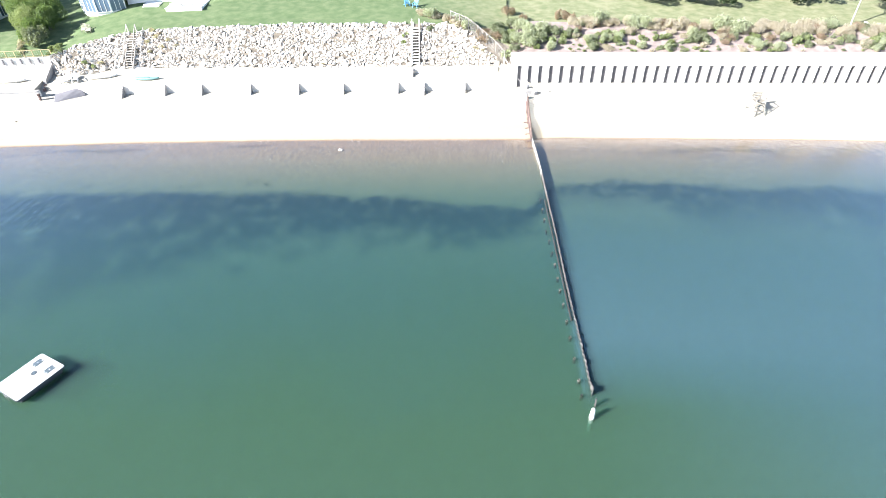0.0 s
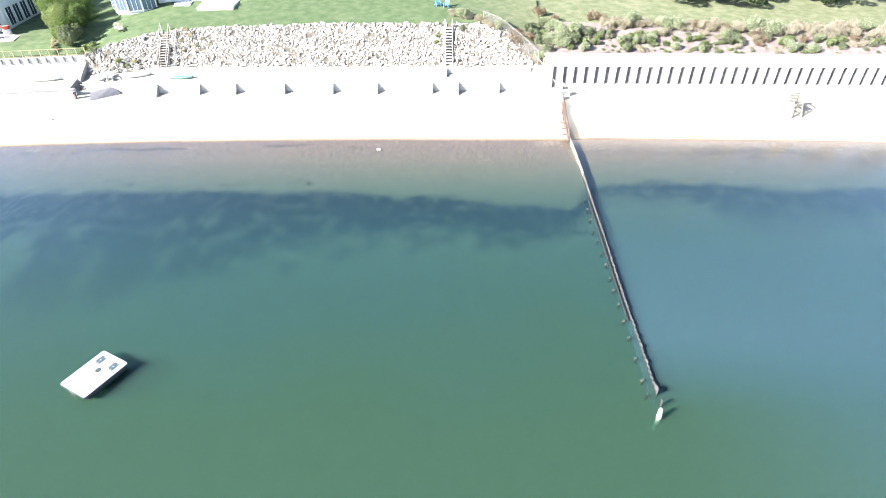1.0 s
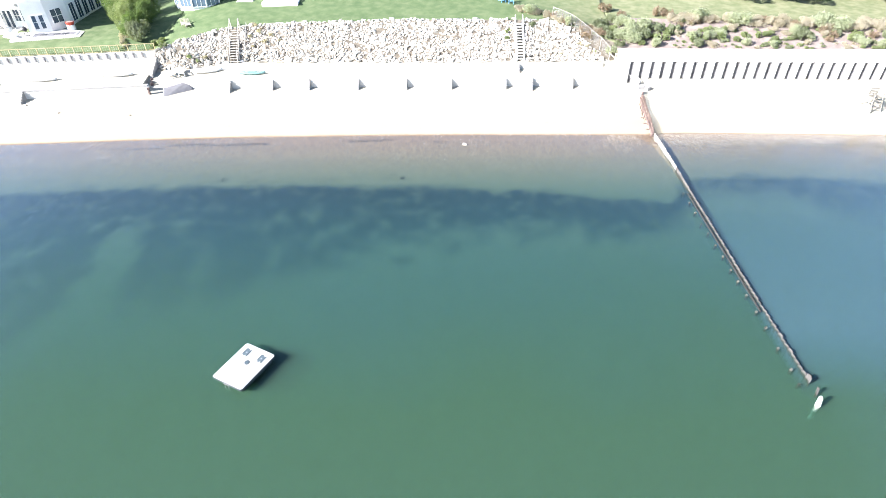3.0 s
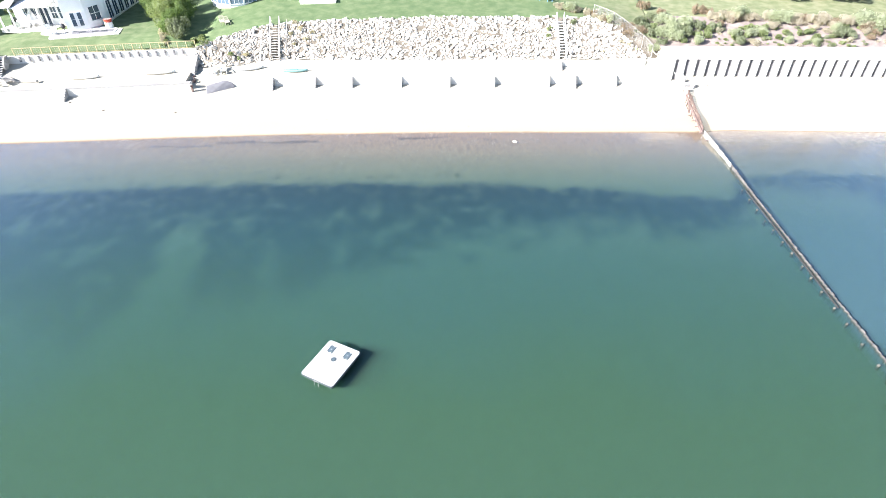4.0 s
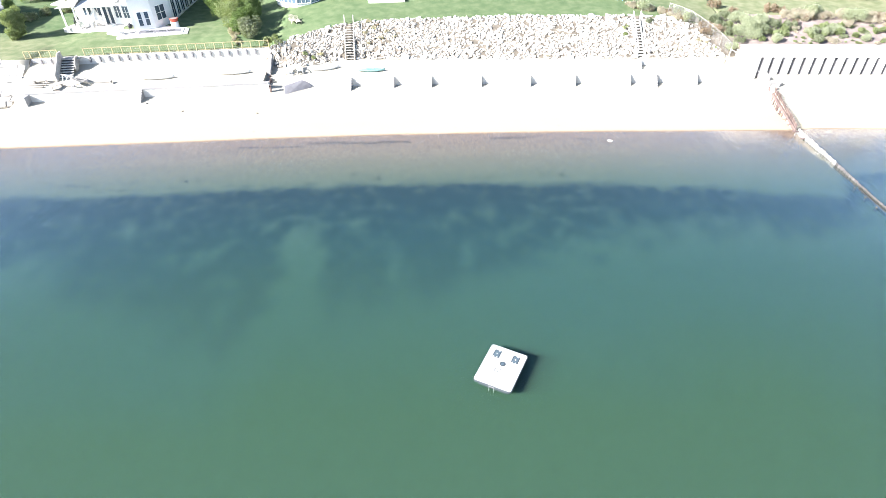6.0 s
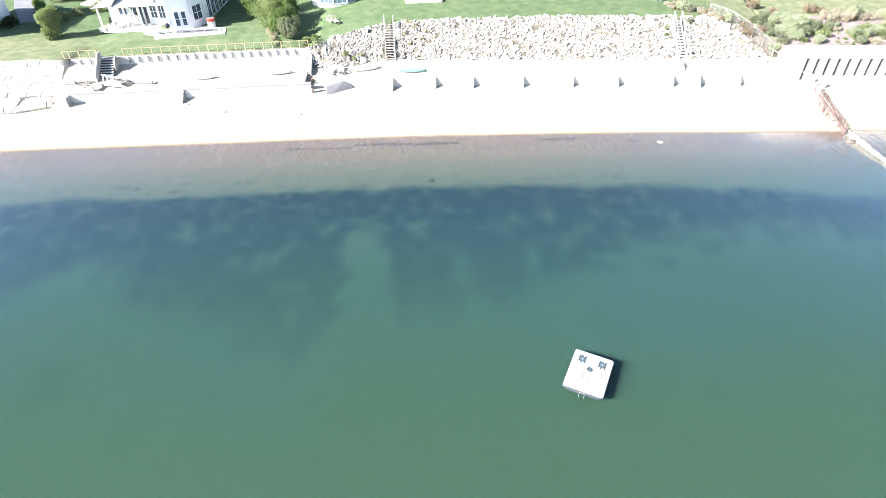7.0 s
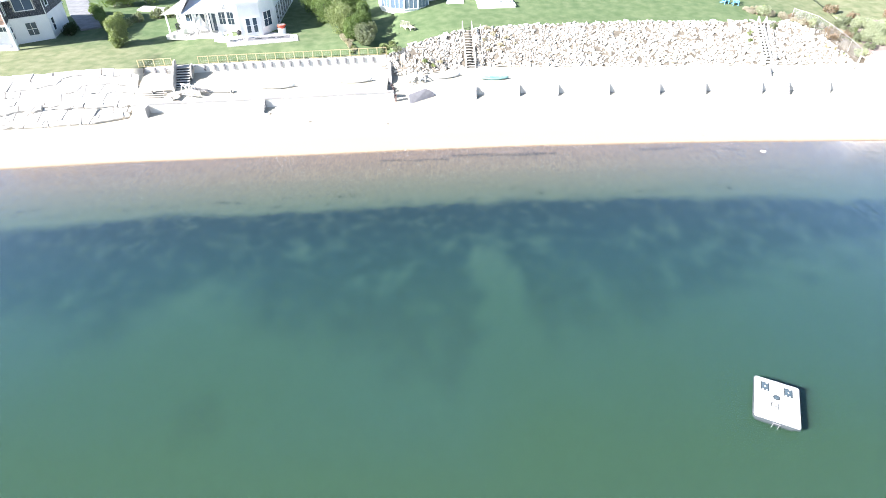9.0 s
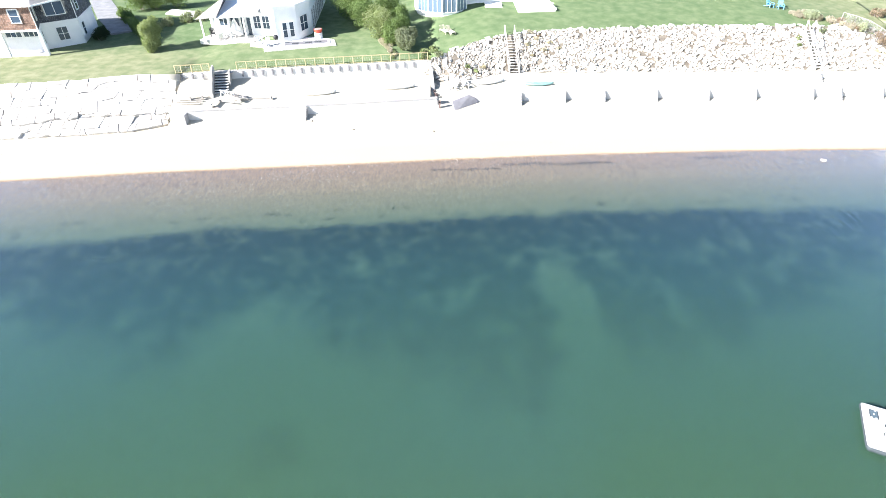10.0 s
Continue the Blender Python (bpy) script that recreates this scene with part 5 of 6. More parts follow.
for i in range(3600):
    x, d = g2.gauss(27.5, 6.5), g2.gauss(2.8, 0.9)
    if d < 1.0 or noise.noise(Vector((x * 0.3, d * 0.7, 2))) < -0.05 or x < 9:
        continue
    places.append((x, d, g2.uniform(0.05, 0.16), g2.gauss(0, 0.5)))
for i in range(46):
    cx, cd = g2.uniform(-95, -20), g2.uniform(7.6, 9.2)
    for k in range(g2.randrange(5, 22)):
        places.append((cx + g2.gauss(0, 0.22), cd + g2.gauss(0, 0.14), g2.uniform(0.08, 0.25), g2.uniform(0, 6)))
SHELL = mat("pale shell grit", (0.50, 0.46, 0.41), (0.30, 0.27, 0.24), 0.7, 3.0, 30, 0.0, each=0.4)
grit = []
for i in range(16000):
    x = g2.uniform(-104, 46)
    d = abs(g2.gauss(0, 3.2)) - 0.3
    if noise.noise(Vector((x * 0.09, d * 0.3, 12))) + 0.6 * noise.noise(Vector((x * 0.5, d * 0.5, 14))) > -0.1:
        y, r = lerp(WATERLINE, x) - d, g2.uniform(0.04, 0.10)
        grit.append((x, y, ground_z(x, y) + 0.012, r, r * 0.8, g2.uniform(0, 6), 0.02))
tagged(flakes("shell_grit", grit, SHELL, "pale shells and pebbles strewn along the water's edge"), category="pebbles")
flakes("wrack", [(x, lerp(WATERLINE, x) - d, ground_z(x, lerp(WATERLINE, x) - d) + 0.01, s, s * 0.4, a, g2.uniform(0.01, 0.05)) for x, d, s, a in places], WRACK, "olive wrack strewn in thin drifts over the shallows")

# ---- stairs, rails and fences ----


def timber_stair(top, foot, wide, count, label, material=OLDWOOD, posts=True):
    """An open flight between stringers, from top to foot (left side), going down towards the sea."""
    top, foot = Vector(top), Vector(foot)
    ob = thing("beach_stair", Matrix.Translation(foot), label, "stairs", "stairs over the rocks")
    d = top - foot
    for x in (0, wide):
        bm = bmesh.new()
        bar(bm, (x, -0.1, -0.05), (x + d.x, d.y + 0.1, d.z - 0.05), 0.07, 0.28)
        part("stringer", bm, material, ob)
        if posts:
            bm = bmesh.new()
            bar(bm, (x, 0.1, 0.9), (x + d.x, d.y, d.z + 0.95), 0.06, 0.09)
            part("handrail", bm, material, ob)
            for f in (0.03, 0.5, 1.0):
                part("newel", bx(x + d.x * f - 0.05, d.y * f - 0.05, d.z * f - 0.5, x + d.x * f + 0.05, d.y * f + 0.05, d.z * f + 1.0), material, ob)
    for i in range(count):
        f = (i + 0.5) / count
        part("tread", bx(d.x * f, d.y * f - 0.14, d.z * f, wide + d.x * f, d.y * f + 0.14, d.z * f + 0.05), material, ob)
    return ob


timber_stair((-45.05, 74.7, 6.75), (-44.6, 70.4, 3.45), 1.15, 14, "grey weathered timber stairs over the rocks")
timber_stair((-7.65, 76.0, 6.95), (-7.45, 71.6, 3.5), 0.95, 13, "pale narrow timber stairs over the rocks", TRIM)
pole = thing("stair_rail", pose(-42.6, 71.0, 3.4), "grey metal handrail beside the rock stairs", "handrail")
part("post", rod(bmesh.new(), (0, 0, -0.2), (0, 0, 1.0), 0.03), OLDWOOD, pole)
part("post", rod(bmesh.new(), (-0.2, 3.4, 2.4), (-0.2, 3.4, 4.0), 0.03), OLDWOOD, pole)
part("rail", rod(bmesh.new(), (0, 0, 1.0), (-0.2, 3.4, 4.0), 0.03), OLDWOOD, pole)

# stairs through the lawn wall
stair = thing("lawn_stair", pose(-77.55, 66.9, 4.6, 0, 0, 9), "grey stairs with solid sides from lawn to sand", "stairs")
for i in range(9):
    part("tread", bx(-0.75, -0.30 * (i + 1), -0.2 * (i + 1) - 0.05, 0.75, -0.30 * i + 0.03, -0.2 * (i + 1)), CONCRETE, stair)
    part("riser", bx(-0.75, -0.30 * i - 0.01, -0.2 * (i + 1), 0.75, -0.30 * i + 0.02, -0.2 * i - 0.05), DARK, stair)
for x in (-0.95, 0.8):
    bm = bmesh.new()
    sec = [(0.6, -0.4), (0.6, 0.85), (-0.2, 0.85), (-2.8, -0.9), (-2.8, -2.0), (-1.6, -2.0)] if x < 0 else [(0.6, -0.4), (0.6, 0.30), (-0.1, 0.30), (-0.9, -0.35), (-0.9, -1.1), (-0.3, -1.1)]
    a, b = [bm.verts.new((x, p, q)) for p, q in sec], [bm.verts.new((x + 0.15, p, q)) for p, q in sec]
    bm.faces.new(a), bm.faces.new(b[::-1])
    for i in range(6):
        bm.faces.new((a[i], a[(i + 1) % 6], b[(i + 1) % 6], b[i]))
    bmesh.ops.recalc_face_normals(bm, faces=bm.faces)
    part("side_panel", bm, OLDWOOD, stair)
part("landing", bx(-1.2, 0.02, -0.12, 1.2, 1.1, 0.04), OLDWOOD, stair)


def lawn_fence(xs, label):
    x0 = xs[0]
    y0 = lerp(UPPER, x0) + 0.15
    ob = thing("lawn_fence", pose(x0, y0, 4.6), label, "fence", "yellow rail fences")
    place = [(x - x0, lerp(UPPER, x) + 0.15 - y0) for x in xs]
    for x, y in place:
        part("post", bx(x - 0.04, y - 0.04, -0.05, x + 0.04, y + 0.04, 0.97), YELLOW, ob)
    for (xa, ya), (xb, yb) in zip(place, place[1:]):
        for z, h in ((0.93, 0.075), (0.15, 0.04)):
            bm = bmesh.new()
            bar(bm, (xa, ya, z), (xb, yb, z), 0.05, h)
            part("rail", bm, YELLOW, ob)
    bm = bmesh.new()
    for (xa, ya), (xb, yb) in zip(place, place[1:]):
        for i in range(1, 4):
            f = i / 4
            bar(bm, (xa + (xb - xa) * f, ya + (yb - ya) * f, 0.2), (xa + (xb - xa) * f, ya + (yb - ya) * f, 0.9), 0.008, 0.008)
        for z in (0.4, 0.66):
            bar(bm, (xa, ya, z), (xb, yb, z), 0.006, 0.006)
    part("wire_infill", bm, MESHWIRE, ob, "thin wire infill")
    return ob


lawn_fence([-82.6, -81.98, -80.9, -79.82, -79.0], "short yellow rail fence above the sand")
lawn_fence([-76.1 + 1.085 * i for i in range(21)], "long yellow rail fence along the lawn's edge")

fence = thing("wire_fence", pose(-2.6, 77.6, 6.9), "chain-link fence stepping down the bank", "fence")
posts = []
for i in range(7):
    f = i / 6
    x, y = -2.6 + 7.0 * f, 77.6 - 5.5 * f
    posts.append((x + 2.6, y - 77.6, max(ground_z(x, y), 3.2) - 6.9))
for x, y, z in posts:
    part("post", rod(bmesh.new(), (x, y, z - 0.3), (x, y, z + 1.55), 0.04), PALE_BARK, fence)
for a, b in zip(posts, posts[1:]):
    part("rail", rod(bmesh.new(), (a[0], a[1], a[2] + 1.5), (b[0], b[1], b[2] + 1.5), 0.035), PALE_BARK, fence)
    bm = bmesh.new()
    for i in range(12):
        for lo, hi in ((i / 12, (i + 4) / 12), ((i + 4) / 12, i / 12)):
            if max(lo, hi) <= 1:
                pa, pb = [Vector(a).lerp(Vector(b), f) for f in (lo, hi)]
                bar(bm, pa + Vector((0, 0, 0.05)), pb + Vector((0, 0, 1.48)), 0.01, 0.01)
    part("mesh_panel", bm, MESHWIRE, fence, "rusting wire mesh")

# ---- things on the sand ----


def kayak(length, wide, material, label, m, name="kayak"):
    ob = thing(name, m, label, name)
    bm = bmesh.new()
    rings = []
    for i in range(17):
        f = 2 * i / 16 - 1
        w = wide / 2 * (1 - abs(f) ** 2.4) + 0.015
        z0, z1 = 0.14 * abs(f) ** 3, 0.30 + 0.08 * abs(f) ** 2
        rings.append([bm.verts.new((f * length / 2, w * c, z0 + (z1 - z0) * d)) for c, d in ((0, 0), (0.6, 0.08), (1, 0.6), (0.85, 0.9), (0, 1.05), (-0.85, 0.9), (-1, 0.6), (-0.6, 0.08))])
    for a, b in zip(rings, rings[1:]):
        for k in range(8):
            bm.faces.new((a[k], b[k], b[(k + 1) % 8], a[(k + 1) % 8]))
    bm.faces.new(rings[0]), bm.faces.new(rings[-1][::-1])
    bmesh.ops.recalc_face_normals(bm, faces=bm.faces)
    hull = part("hull", bm, material, ob, smooth=True)
    seat = prism(rounded(0.55, wide * 0.28, 0.12), 0.335, 0.36)
    part("cockpit", seat, material if material is TEAL else CANVAS, ob)
    return ob


kayak(3.5, 0.75, TEAL, "teal plastic kayak lying on the terrace", pose(-41.3, 68.75, ground_z(-41.5, 68.75) + 0.0, 0, 0, 2))
kayak(3.5, 0.7, GELCOAT, "white paddle board lying on the terrace", pose(-47.0, 69.0, ground_z(-47, 69.0), 0, 0, 20), "paddle_board")
kayak(4.0, 0.7, GELCOAT, "white paddle board lying on the upper sand", pose(-66.6, 65.3, ground_z(-66.6, 65.3), 0, 0, 8), "paddle_board")
kayak(4.0, 0.7, GELCOAT, "white paddle board lying near the wall", pose(-57.8, 66.9, ground_z(-57.8, 66.9), 0, 0, 9), "paddle_board")


def beach_chair(m, material, label, name="beach_chair"):
    """A low slatted chair with a raked back."""
    ob = thing(name, m, label, "chair")
    for i in range(5):
        part("seat_slat", bx(-0.26, -0.32 + 0.13 * i, 0.36 - 0.03 * i, 0.26, -0.21 + 0.13 * i, 0.385 - 0.03 * i), material, ob)
    for i in range(5):
        bm = bmesh.new()
        bar(bm, (-0.22 + 0.11 * i, 0.30, 0.25), (-0.25 + 0.125 * i, 0.62, 1.0 - 0.05 * abs(i - 2)), 0.10, 0.025)
        part("back_slat", bm, material, ob)
    for x in (-0.32, 0.32):
        part("arm", bx(x - 0.07, -0.42, 0.56, x + 0.07, 0.45, 0.585), material, ob)
        part("front_leg", bx(x - 0.04, -0.38, 0, x + 0.04, -0.28, 0.56), material, ob)
        bm = bmesh.new()
        bar(bm, (x, -0.3, 0.36), (x, 0.75, 0.0), 0.035, 0.12)
        part("back_leg", bm, material, ob)
    return ob


beach_chair(pose(-51.3, 67.6, ground_z(-51.3, 67.6), 0, 0, -30), CANVAS, "white folding beach chair on the sand")
beach_chair(pose(-50.0, 67.9, ground_z(-50.0, 67.9), 0, 0, 20), CANVAS, "white folding beach chair beside another")
beach_chair(pose(-8.9, 83.4, ground_z(-8.9, 83.4), 0, 0, 20), BLUE, "pale blue slatted garden chair on the lawn", "garden_chair")
beach_chair(pose(-7.7, 82.9, ground_z(-7.7, 82.9), 0, 0, -12), BLUE, "bright blue slatted garden chair on the lawn", "garden_chair")

# lifeguard's high chair
PALEWOOD = mat("weathered beach timber", (0.27, 0.25, 0.215), (0.18, 0.165, 0.145), 0.75, 3.0, 25, 0.1)
chair = thing("lifeguard_chair", pose(32.3, 61.6, ground_z(32.3, 61.6), 0, 0, 10), "grey weathered timber lifeguard chair on the sand", "lifeguard chair")
for x in (-0.65, 0.65):
    for y0, y1, z1 in ((-0.85, -0.42, 1.75), (0.85, 0.42, 2.2)):
        bm = bmesh.new()
        bar(bm, (x * 1.1, y0, -0.1), (x * 0.8, y1, z1), 0.09, 0.09)
        part("leg", bm, PALEWOOD, chair)
    bm = bmesh.new()
    bar(bm, (x * 1.0, -0.62, 0.9), (x * 1.0, 0.62, 0.9), 0.05, 0.12)
    part("side_brace", bm, PALEWOOD, chair)
    bm = bmesh.new()
    bar(bm, (x * 0.95, -0.45, 1.75), (x * 0.95, 0.5, 1.78), 0.12, 0.05)
    part("arm", bm, PALEWOOD, chair)
    bm = bmesh.new()
    bar(bm, (x, -0.8, 0.1), (x * 0.9, 0.5, 1.4), 0.04, 0.1)
    part("diagonal_brace", bm, PALEWOOD, chair)
for i in range(5):
    part("seat_board", bx(-0.6, -0.45 + 0.19 * i, 1.38, 0.6, -0.30 + 0.19 * i, 1.42), PALEWOOD, chair)
for i in range(4):
    part("back_board", bx(-0.58, 0.44, 1.52 + 0.19 * i, 0.58, 0.48, 1.63 + 0.19 * i), PALEWOOD, chair)
for z in (0.35, 0.75, 1.1):
    part("rung", bx(-0.66, -0.86 + 0.2 * z, z, 0.66, -0.80 + 0.2 * z, z + 0.08), PALEWOOD, chair)

# clutter below the lawn stairs
gang = thing("gangway", pose(-75.3, 64.1, ground_z(-75.3, 64.1) + 0.1, 0, 0, -35), "grey slatted gangway section lying on the sand", "gangway")
for y in (-0.45, 0.45):
    part("side_rail", bx(-1.1, y - 0.04, 0, 1.1, y + 0.04, 0.3), OLDWOOD, gang)
for i in range(9):
    part("slat", bx(-1.05 + 0.25 * i, -0.42, 0.22, -0.92 + 0.25 * i, 0.42, 0.26), OLDWOOD, gang)
rack = thing("timber_rack", pose(-76.3, 63.9, ground_z(-76.3, 63.9), 0, 0, -20), "pale timber rack of poles leaning below the stairs", "rack")
for x in (-0.9, -0.3, 0.5):
    bm = bmesh.new()
    bar(bm, (x, 0.75, 0.0), (x + 0.5, -0.35, 1.15), 0.09, 0.06)
    part("leaning_pole", bm, TRIM, rack)
    bm = bmesh.new()
    bar(bm, (x + 0.5, -0.75, 0.0), (x + 0.5, -0.3, 1.15), 0.08, 0.06)
    part("leg", bm, TRIM, rack)
bm = bmesh.new()
bar(bm, (-0.6, -0.33, 1.1), (1.3, -0.33, 1.12), 0.08, 0.08)
part("crossbar", bm, TRIM, rack)
bm = bmesh.new()
bar(bm, (-1.3, -0.9, 0.1), (1.4, -0.7, 0.16), 0.12, 0.1)
part("ground_beam", bm, OLDWOOD, rack)
for k in range(3):
    lumber = thing("plank", pose(-80.6 + 0.2 * k, 62.75 + 0.35 * k, ground_z(-80.6, 62.75 + 0.35 * k) + 0.03, 0, 0, 3 + 2 * k), "pale weathered plank lying on the sand", "plank", "planks below the wall")
    part("board", bx(-1.2, -0.11, 0, 1.6, 0.11, 0.06), OLDWOOD, lumber)
mast = thing("pole", pose(-74.6, 64.0, ground_z(-74.6, 64.2)), "long grey pole lying on the upper sand", "pole")
part("shaft", rod(bmesh.new(), (0, 0, 0.08), (3.0, 0.1, 0.08), 0.06), OLDWOOD, mast)
part("end_plate", bx(2.95, -0.1, 0.0, 3.05, 0.3, 0.25), OLDWOOD, mast)
for x, y, r, lab in ((-79.6, 63.6, 15, "weathered grey timber bench on the upper sand"), (-77.4, 62.8, 60, "weathered grey timber bench below the stairs")):
    bench = thing("bench", pose(x, y, ground_z(x, y), 0, 0, r), lab, "bench")
    for i in range(3):
        part("board", bx(-0.8, -0.25 + 0.18 * i, 0.42, 0.8, -0.10 + 0.18 * i, 0.46), OLDWOOD, bench)
    for dx in (-0.6, 0.6):
        part("leg", bx(dx - 0.05, -0.22, -0.1, dx + 0.05, 0.26, 0.42), OLDWOOD, bench)
for i, (x, y, s) in enumerate(((-66.9, 61.6, 0.16), (-62.2, 60.3, 0.13), (-53.6, 60.1, 0.12), (-77.2, 62.2, 0.3), (9.4, 65.2, 0.14), (39.0, 66.4, 0.2), (38.4, 66.7, 0.16), (44.5, 62.4, 0.15))):
    ob = part("beach_stone", stone_mesh(random.Random(i + 40), 12, 0.6), BARK if i < 4 else STONE)
    ob.matrix_world = Matrix.LocRotScale((x, y, ground_z(x, y) + s * 0.2), Euler((0, 0, i)), (s * 1.3, s, s))
    tagged(ob, "dark lump of driftwood on the sand" if i < 4 else "loose pale stone on the sand", "driftwood" if i < 4 else "stone")

# ---- houses ----


def window(house, m, w, h, cols=2, rows=2, name="window", glass=GLASS):
    """A framed window on a wall: m stands at its middle, x along the wall, -y outwards."""
    bm = bmesh.new()
    t = 0.09
    rings = [[bm.verts.new((sx * (w / 2 + o), y, sz * (h / 2 + o))) for sx, sz in ((-1, -1), (1, -1), (1, 1), (-1, 1))] for o, y in ((t, 0.05), (t, -0.07), (0, -0.07), (0, 0.05))]
    for a, b in zip(rings, rings[1:] + rings[:1]):
        for k in range(4):
            bm.faces.new((a[k], a[(k + 1) % 4], b[(k + 1) % 4], b[k]))
    bmesh.ops.recalc_face_normals(bm, faces=bm.faces)
    ob = part(name, bm, TRIM, house)
    ob.matrix_basis = m
    for i in range(1, cols):
        x = -w / 2 + w * i / cols
        part("mullion", bx(x - 0.03, -0.05, -h / 2, x + 0.03, 0.03, h / 2), TRIM, ob)
    for i in range(1, rows):
        z = -h / 2 + h * i / rows
        part("sash_rail", bx(-w / 2, -0.058, z - 0.025, w / 2, 0.03, z + 0.025), TRIM, ob)
    for i in range(cols):
        for j in range(rows):
            x0, z0 = -w / 2 + w * i / cols, -h / 2 + h * j / rows
            part("pane", bx(x0 + 0.02, -0.025, z0 + 0.02, x0 + w / cols - 0.02, -0.01, z0 + h / rows - 0.02), glass, ob)
    return ob


def on_wall(a, b, f, z, out=0.02):
    """A pose on the wall from a to b (seen from outside, left to right), at the share f of its length."""
    a, b = Vector((*a, 0)), Vector((*b, 0))
    d = (b - a).normalized()
    p = a.lerp(b, f) + Vector((d.y, -d.x, 0)) * out
    return pose(p.x, p.y, z, 0, 0, math.degrees(math.atan2(d.y, d.x)))


def shingle_wall(house, a, b, z0, z1, skip=(), material=SHINGLE, label="brown cedar shingles"):
    """Courses of shingles over one wall, leaving the windows (f0, f1, z0, z1) free."""
    va, vb = Vector((*a, 0)), Vector((*b, 0))
    d, length = (vb - va).normalized(), (vb - va).length
    bm = bmesh.new()
    gg = random.Random(int(length * 100))
    m = Matrix.Translation((a[0], a[1], 0)) @ Matrix.Rotation(math.atan2(d.y, d.x), 4, 'Z')
    z = z0
    while z < z1 - 0.02:
        x = -gg.uniform(0, 0.25)
        while x < length:
            w = gg.uniform(0.18, 0.34)
            f = (x + w / 2) / length
            if not any(s[0] < f < s[1] and s[2] < z + 0.1 < s[3] for s in skip):
                x0, x1 = max(0, x + 0.006), min(length, x + w - 0.006)
                if x1 - x0 > 0.03:
                    k = len(bm.verts)
                    top = min(z1, z + 0.26)
                    vs = [bm.verts.new(m @ Vector(q)) for q in ((x0, -0.05, z), (x1, -0.05, z), (x1, -0.01, top), (x0, -0.01, top), (x0, -0.01, z), (x1, -0.01, z))]
                    bm.faces.new(vs[:4]), bm.faces.new((vs[4], vs[5], vs[1], vs[0]))
            x += w
        z += 0.235
    ob = part("shingles", bm, material, house, label)
    ob["kind"] = "stuff"
    return ob


h1 = thing("house", pose(0, 0, 0), "two-storey house of brown shingles over white walls", "house")
A, B, C, D, E2 = (-108.5, 71.45), (-100.0, 72.7), (-101.3, 75.1), (-98.05, 77.55), (-99.6, 84.0)
Z0, Z1, Z2 = 4.6, 7.85, 10.5
part("wall", prism([(-108.5, 72.9), (-101.0, 74.0), C, D, E2, (-110, 82.5)], Z0, Z1 - 0.004), WHITEPAINT, h1, "white lower storey")
part("upper_wall", prism([A, B, C, D, E2, (-110, 82.5)], Z1, Z2), OLDWOOD, h1)
part("fascia", prism([(-108.6, 71.38), (-99.92, 72.64), (-101.2, 75.0), (-97.95, 77.47), (-99.5, 84.1), (-110.1, 82.6)], Z1 - 0.22, Z1 - 0.008), TRIM, h1)
part("floor", prism([(-108.5, 71.5), (-100.0, 72.75), (-101, 74.2), (-108.5, 73.1)], Z0, 4.82), PATH_STONE, h1)
for x, y in ((-100.18, 72.85), (-104.4, 72.2)):
    part("post", bx(x - 0.17, y - 0.12, 4.6, x + 0.17, y + 0.2, Z1 - 0.2), TRIM, h1)
part("knee_wall", prism([(-108.5, 71.5), (-104.4, 72.1), (-104.4, 72.25), (-108.5, 71.65)], 4.8, 5.5), TRIM, h1)
part("knee_wall", prism([(-104.2, 72.15), (-100.2, 72.75), (-100.2, 72.9), (-104.2, 72.3)], 4.8, 5.05), TRIM, h1)
shingle_wall(h1, A, B, Z1, Z2, [(0.70, 0.84, 8.6, 10.2)])
shingle_wall(h1, B, C, Z1, Z2, [(0.3, 0.75, 8.6, 10.2)], SHINGLE_SHADE, "shingles coloured for the shaded sides")
shingle_wall(h1, C, D, Z1, Z2, [(0.18, 0.82, 8.5, 10.1)], SHINGLE_SHADE, "shingles coloured for the shaded sides")
shingle_wall(h1, D, E2, Z1, Z2, [(0.1, 0.25, 8.6, 10.2)], SHINGLE_SHADE, "shingles coloured for the shaded sides")
window(h1, on_wall(A, B, 0.77, 9.35, 0.05), 0.95, 1.4, 1, 2)
window(h1, on_wall(B, C, 0.52, 9.35, 0.05), 0.8, 1.4, 1, 2)
window(h1, on_wall(C, D, 0.5, 9.3, 0.05), 2.0, 1.4, 2, 1)
window(h1, on_wall(D, E2, 0.18, 9.35, 0.05), 0.9, 1.4, 1, 2)
window(h1, on_wall((-101.0, 74.0), C, 0.5, 6.3), 0.6, 1.5, 1, 2)
window(h1, on_wall(C, D, 0.5, 6.35), 1.15, 1.5, 2, 2)
window(h1, on_wall(D, E2, 0.18, 6.35), 0.9, 1.5, 1, 2)
for f in (0.35, 0.62, 0.88):
    window(h1, on_wall((-108.5, 72.9), (-101.0, 74.0), f, 6.95), 1.7, 0.55, 3, 1)
bm = bmesh.new()
rod(bm, (-100.05, 72.62, 4.7), (-100.05, 72.62, 10.4), 0.05)
part("downspout", bm, TRIM, h1)
part("downspout", rod(bmesh.new(), (-98.0, 77.5, 4.7), (-98.0, 77.5, 10.4), 0.05), TRIM, h1)
bm = bmesh.new()
outline = [(-109.1, 70.95), (-99.6, 72.3), (-97.6, 76.6), (-99.0, 84.6), (-110.6, 83.2)]
low, ridge = [bm.verts.new((x, y, Z2)) for x, y in outline], [bm.verts.new((-107, 77, 13.0)), bm.verts.new((-102.5, 77.8, 13.0))]
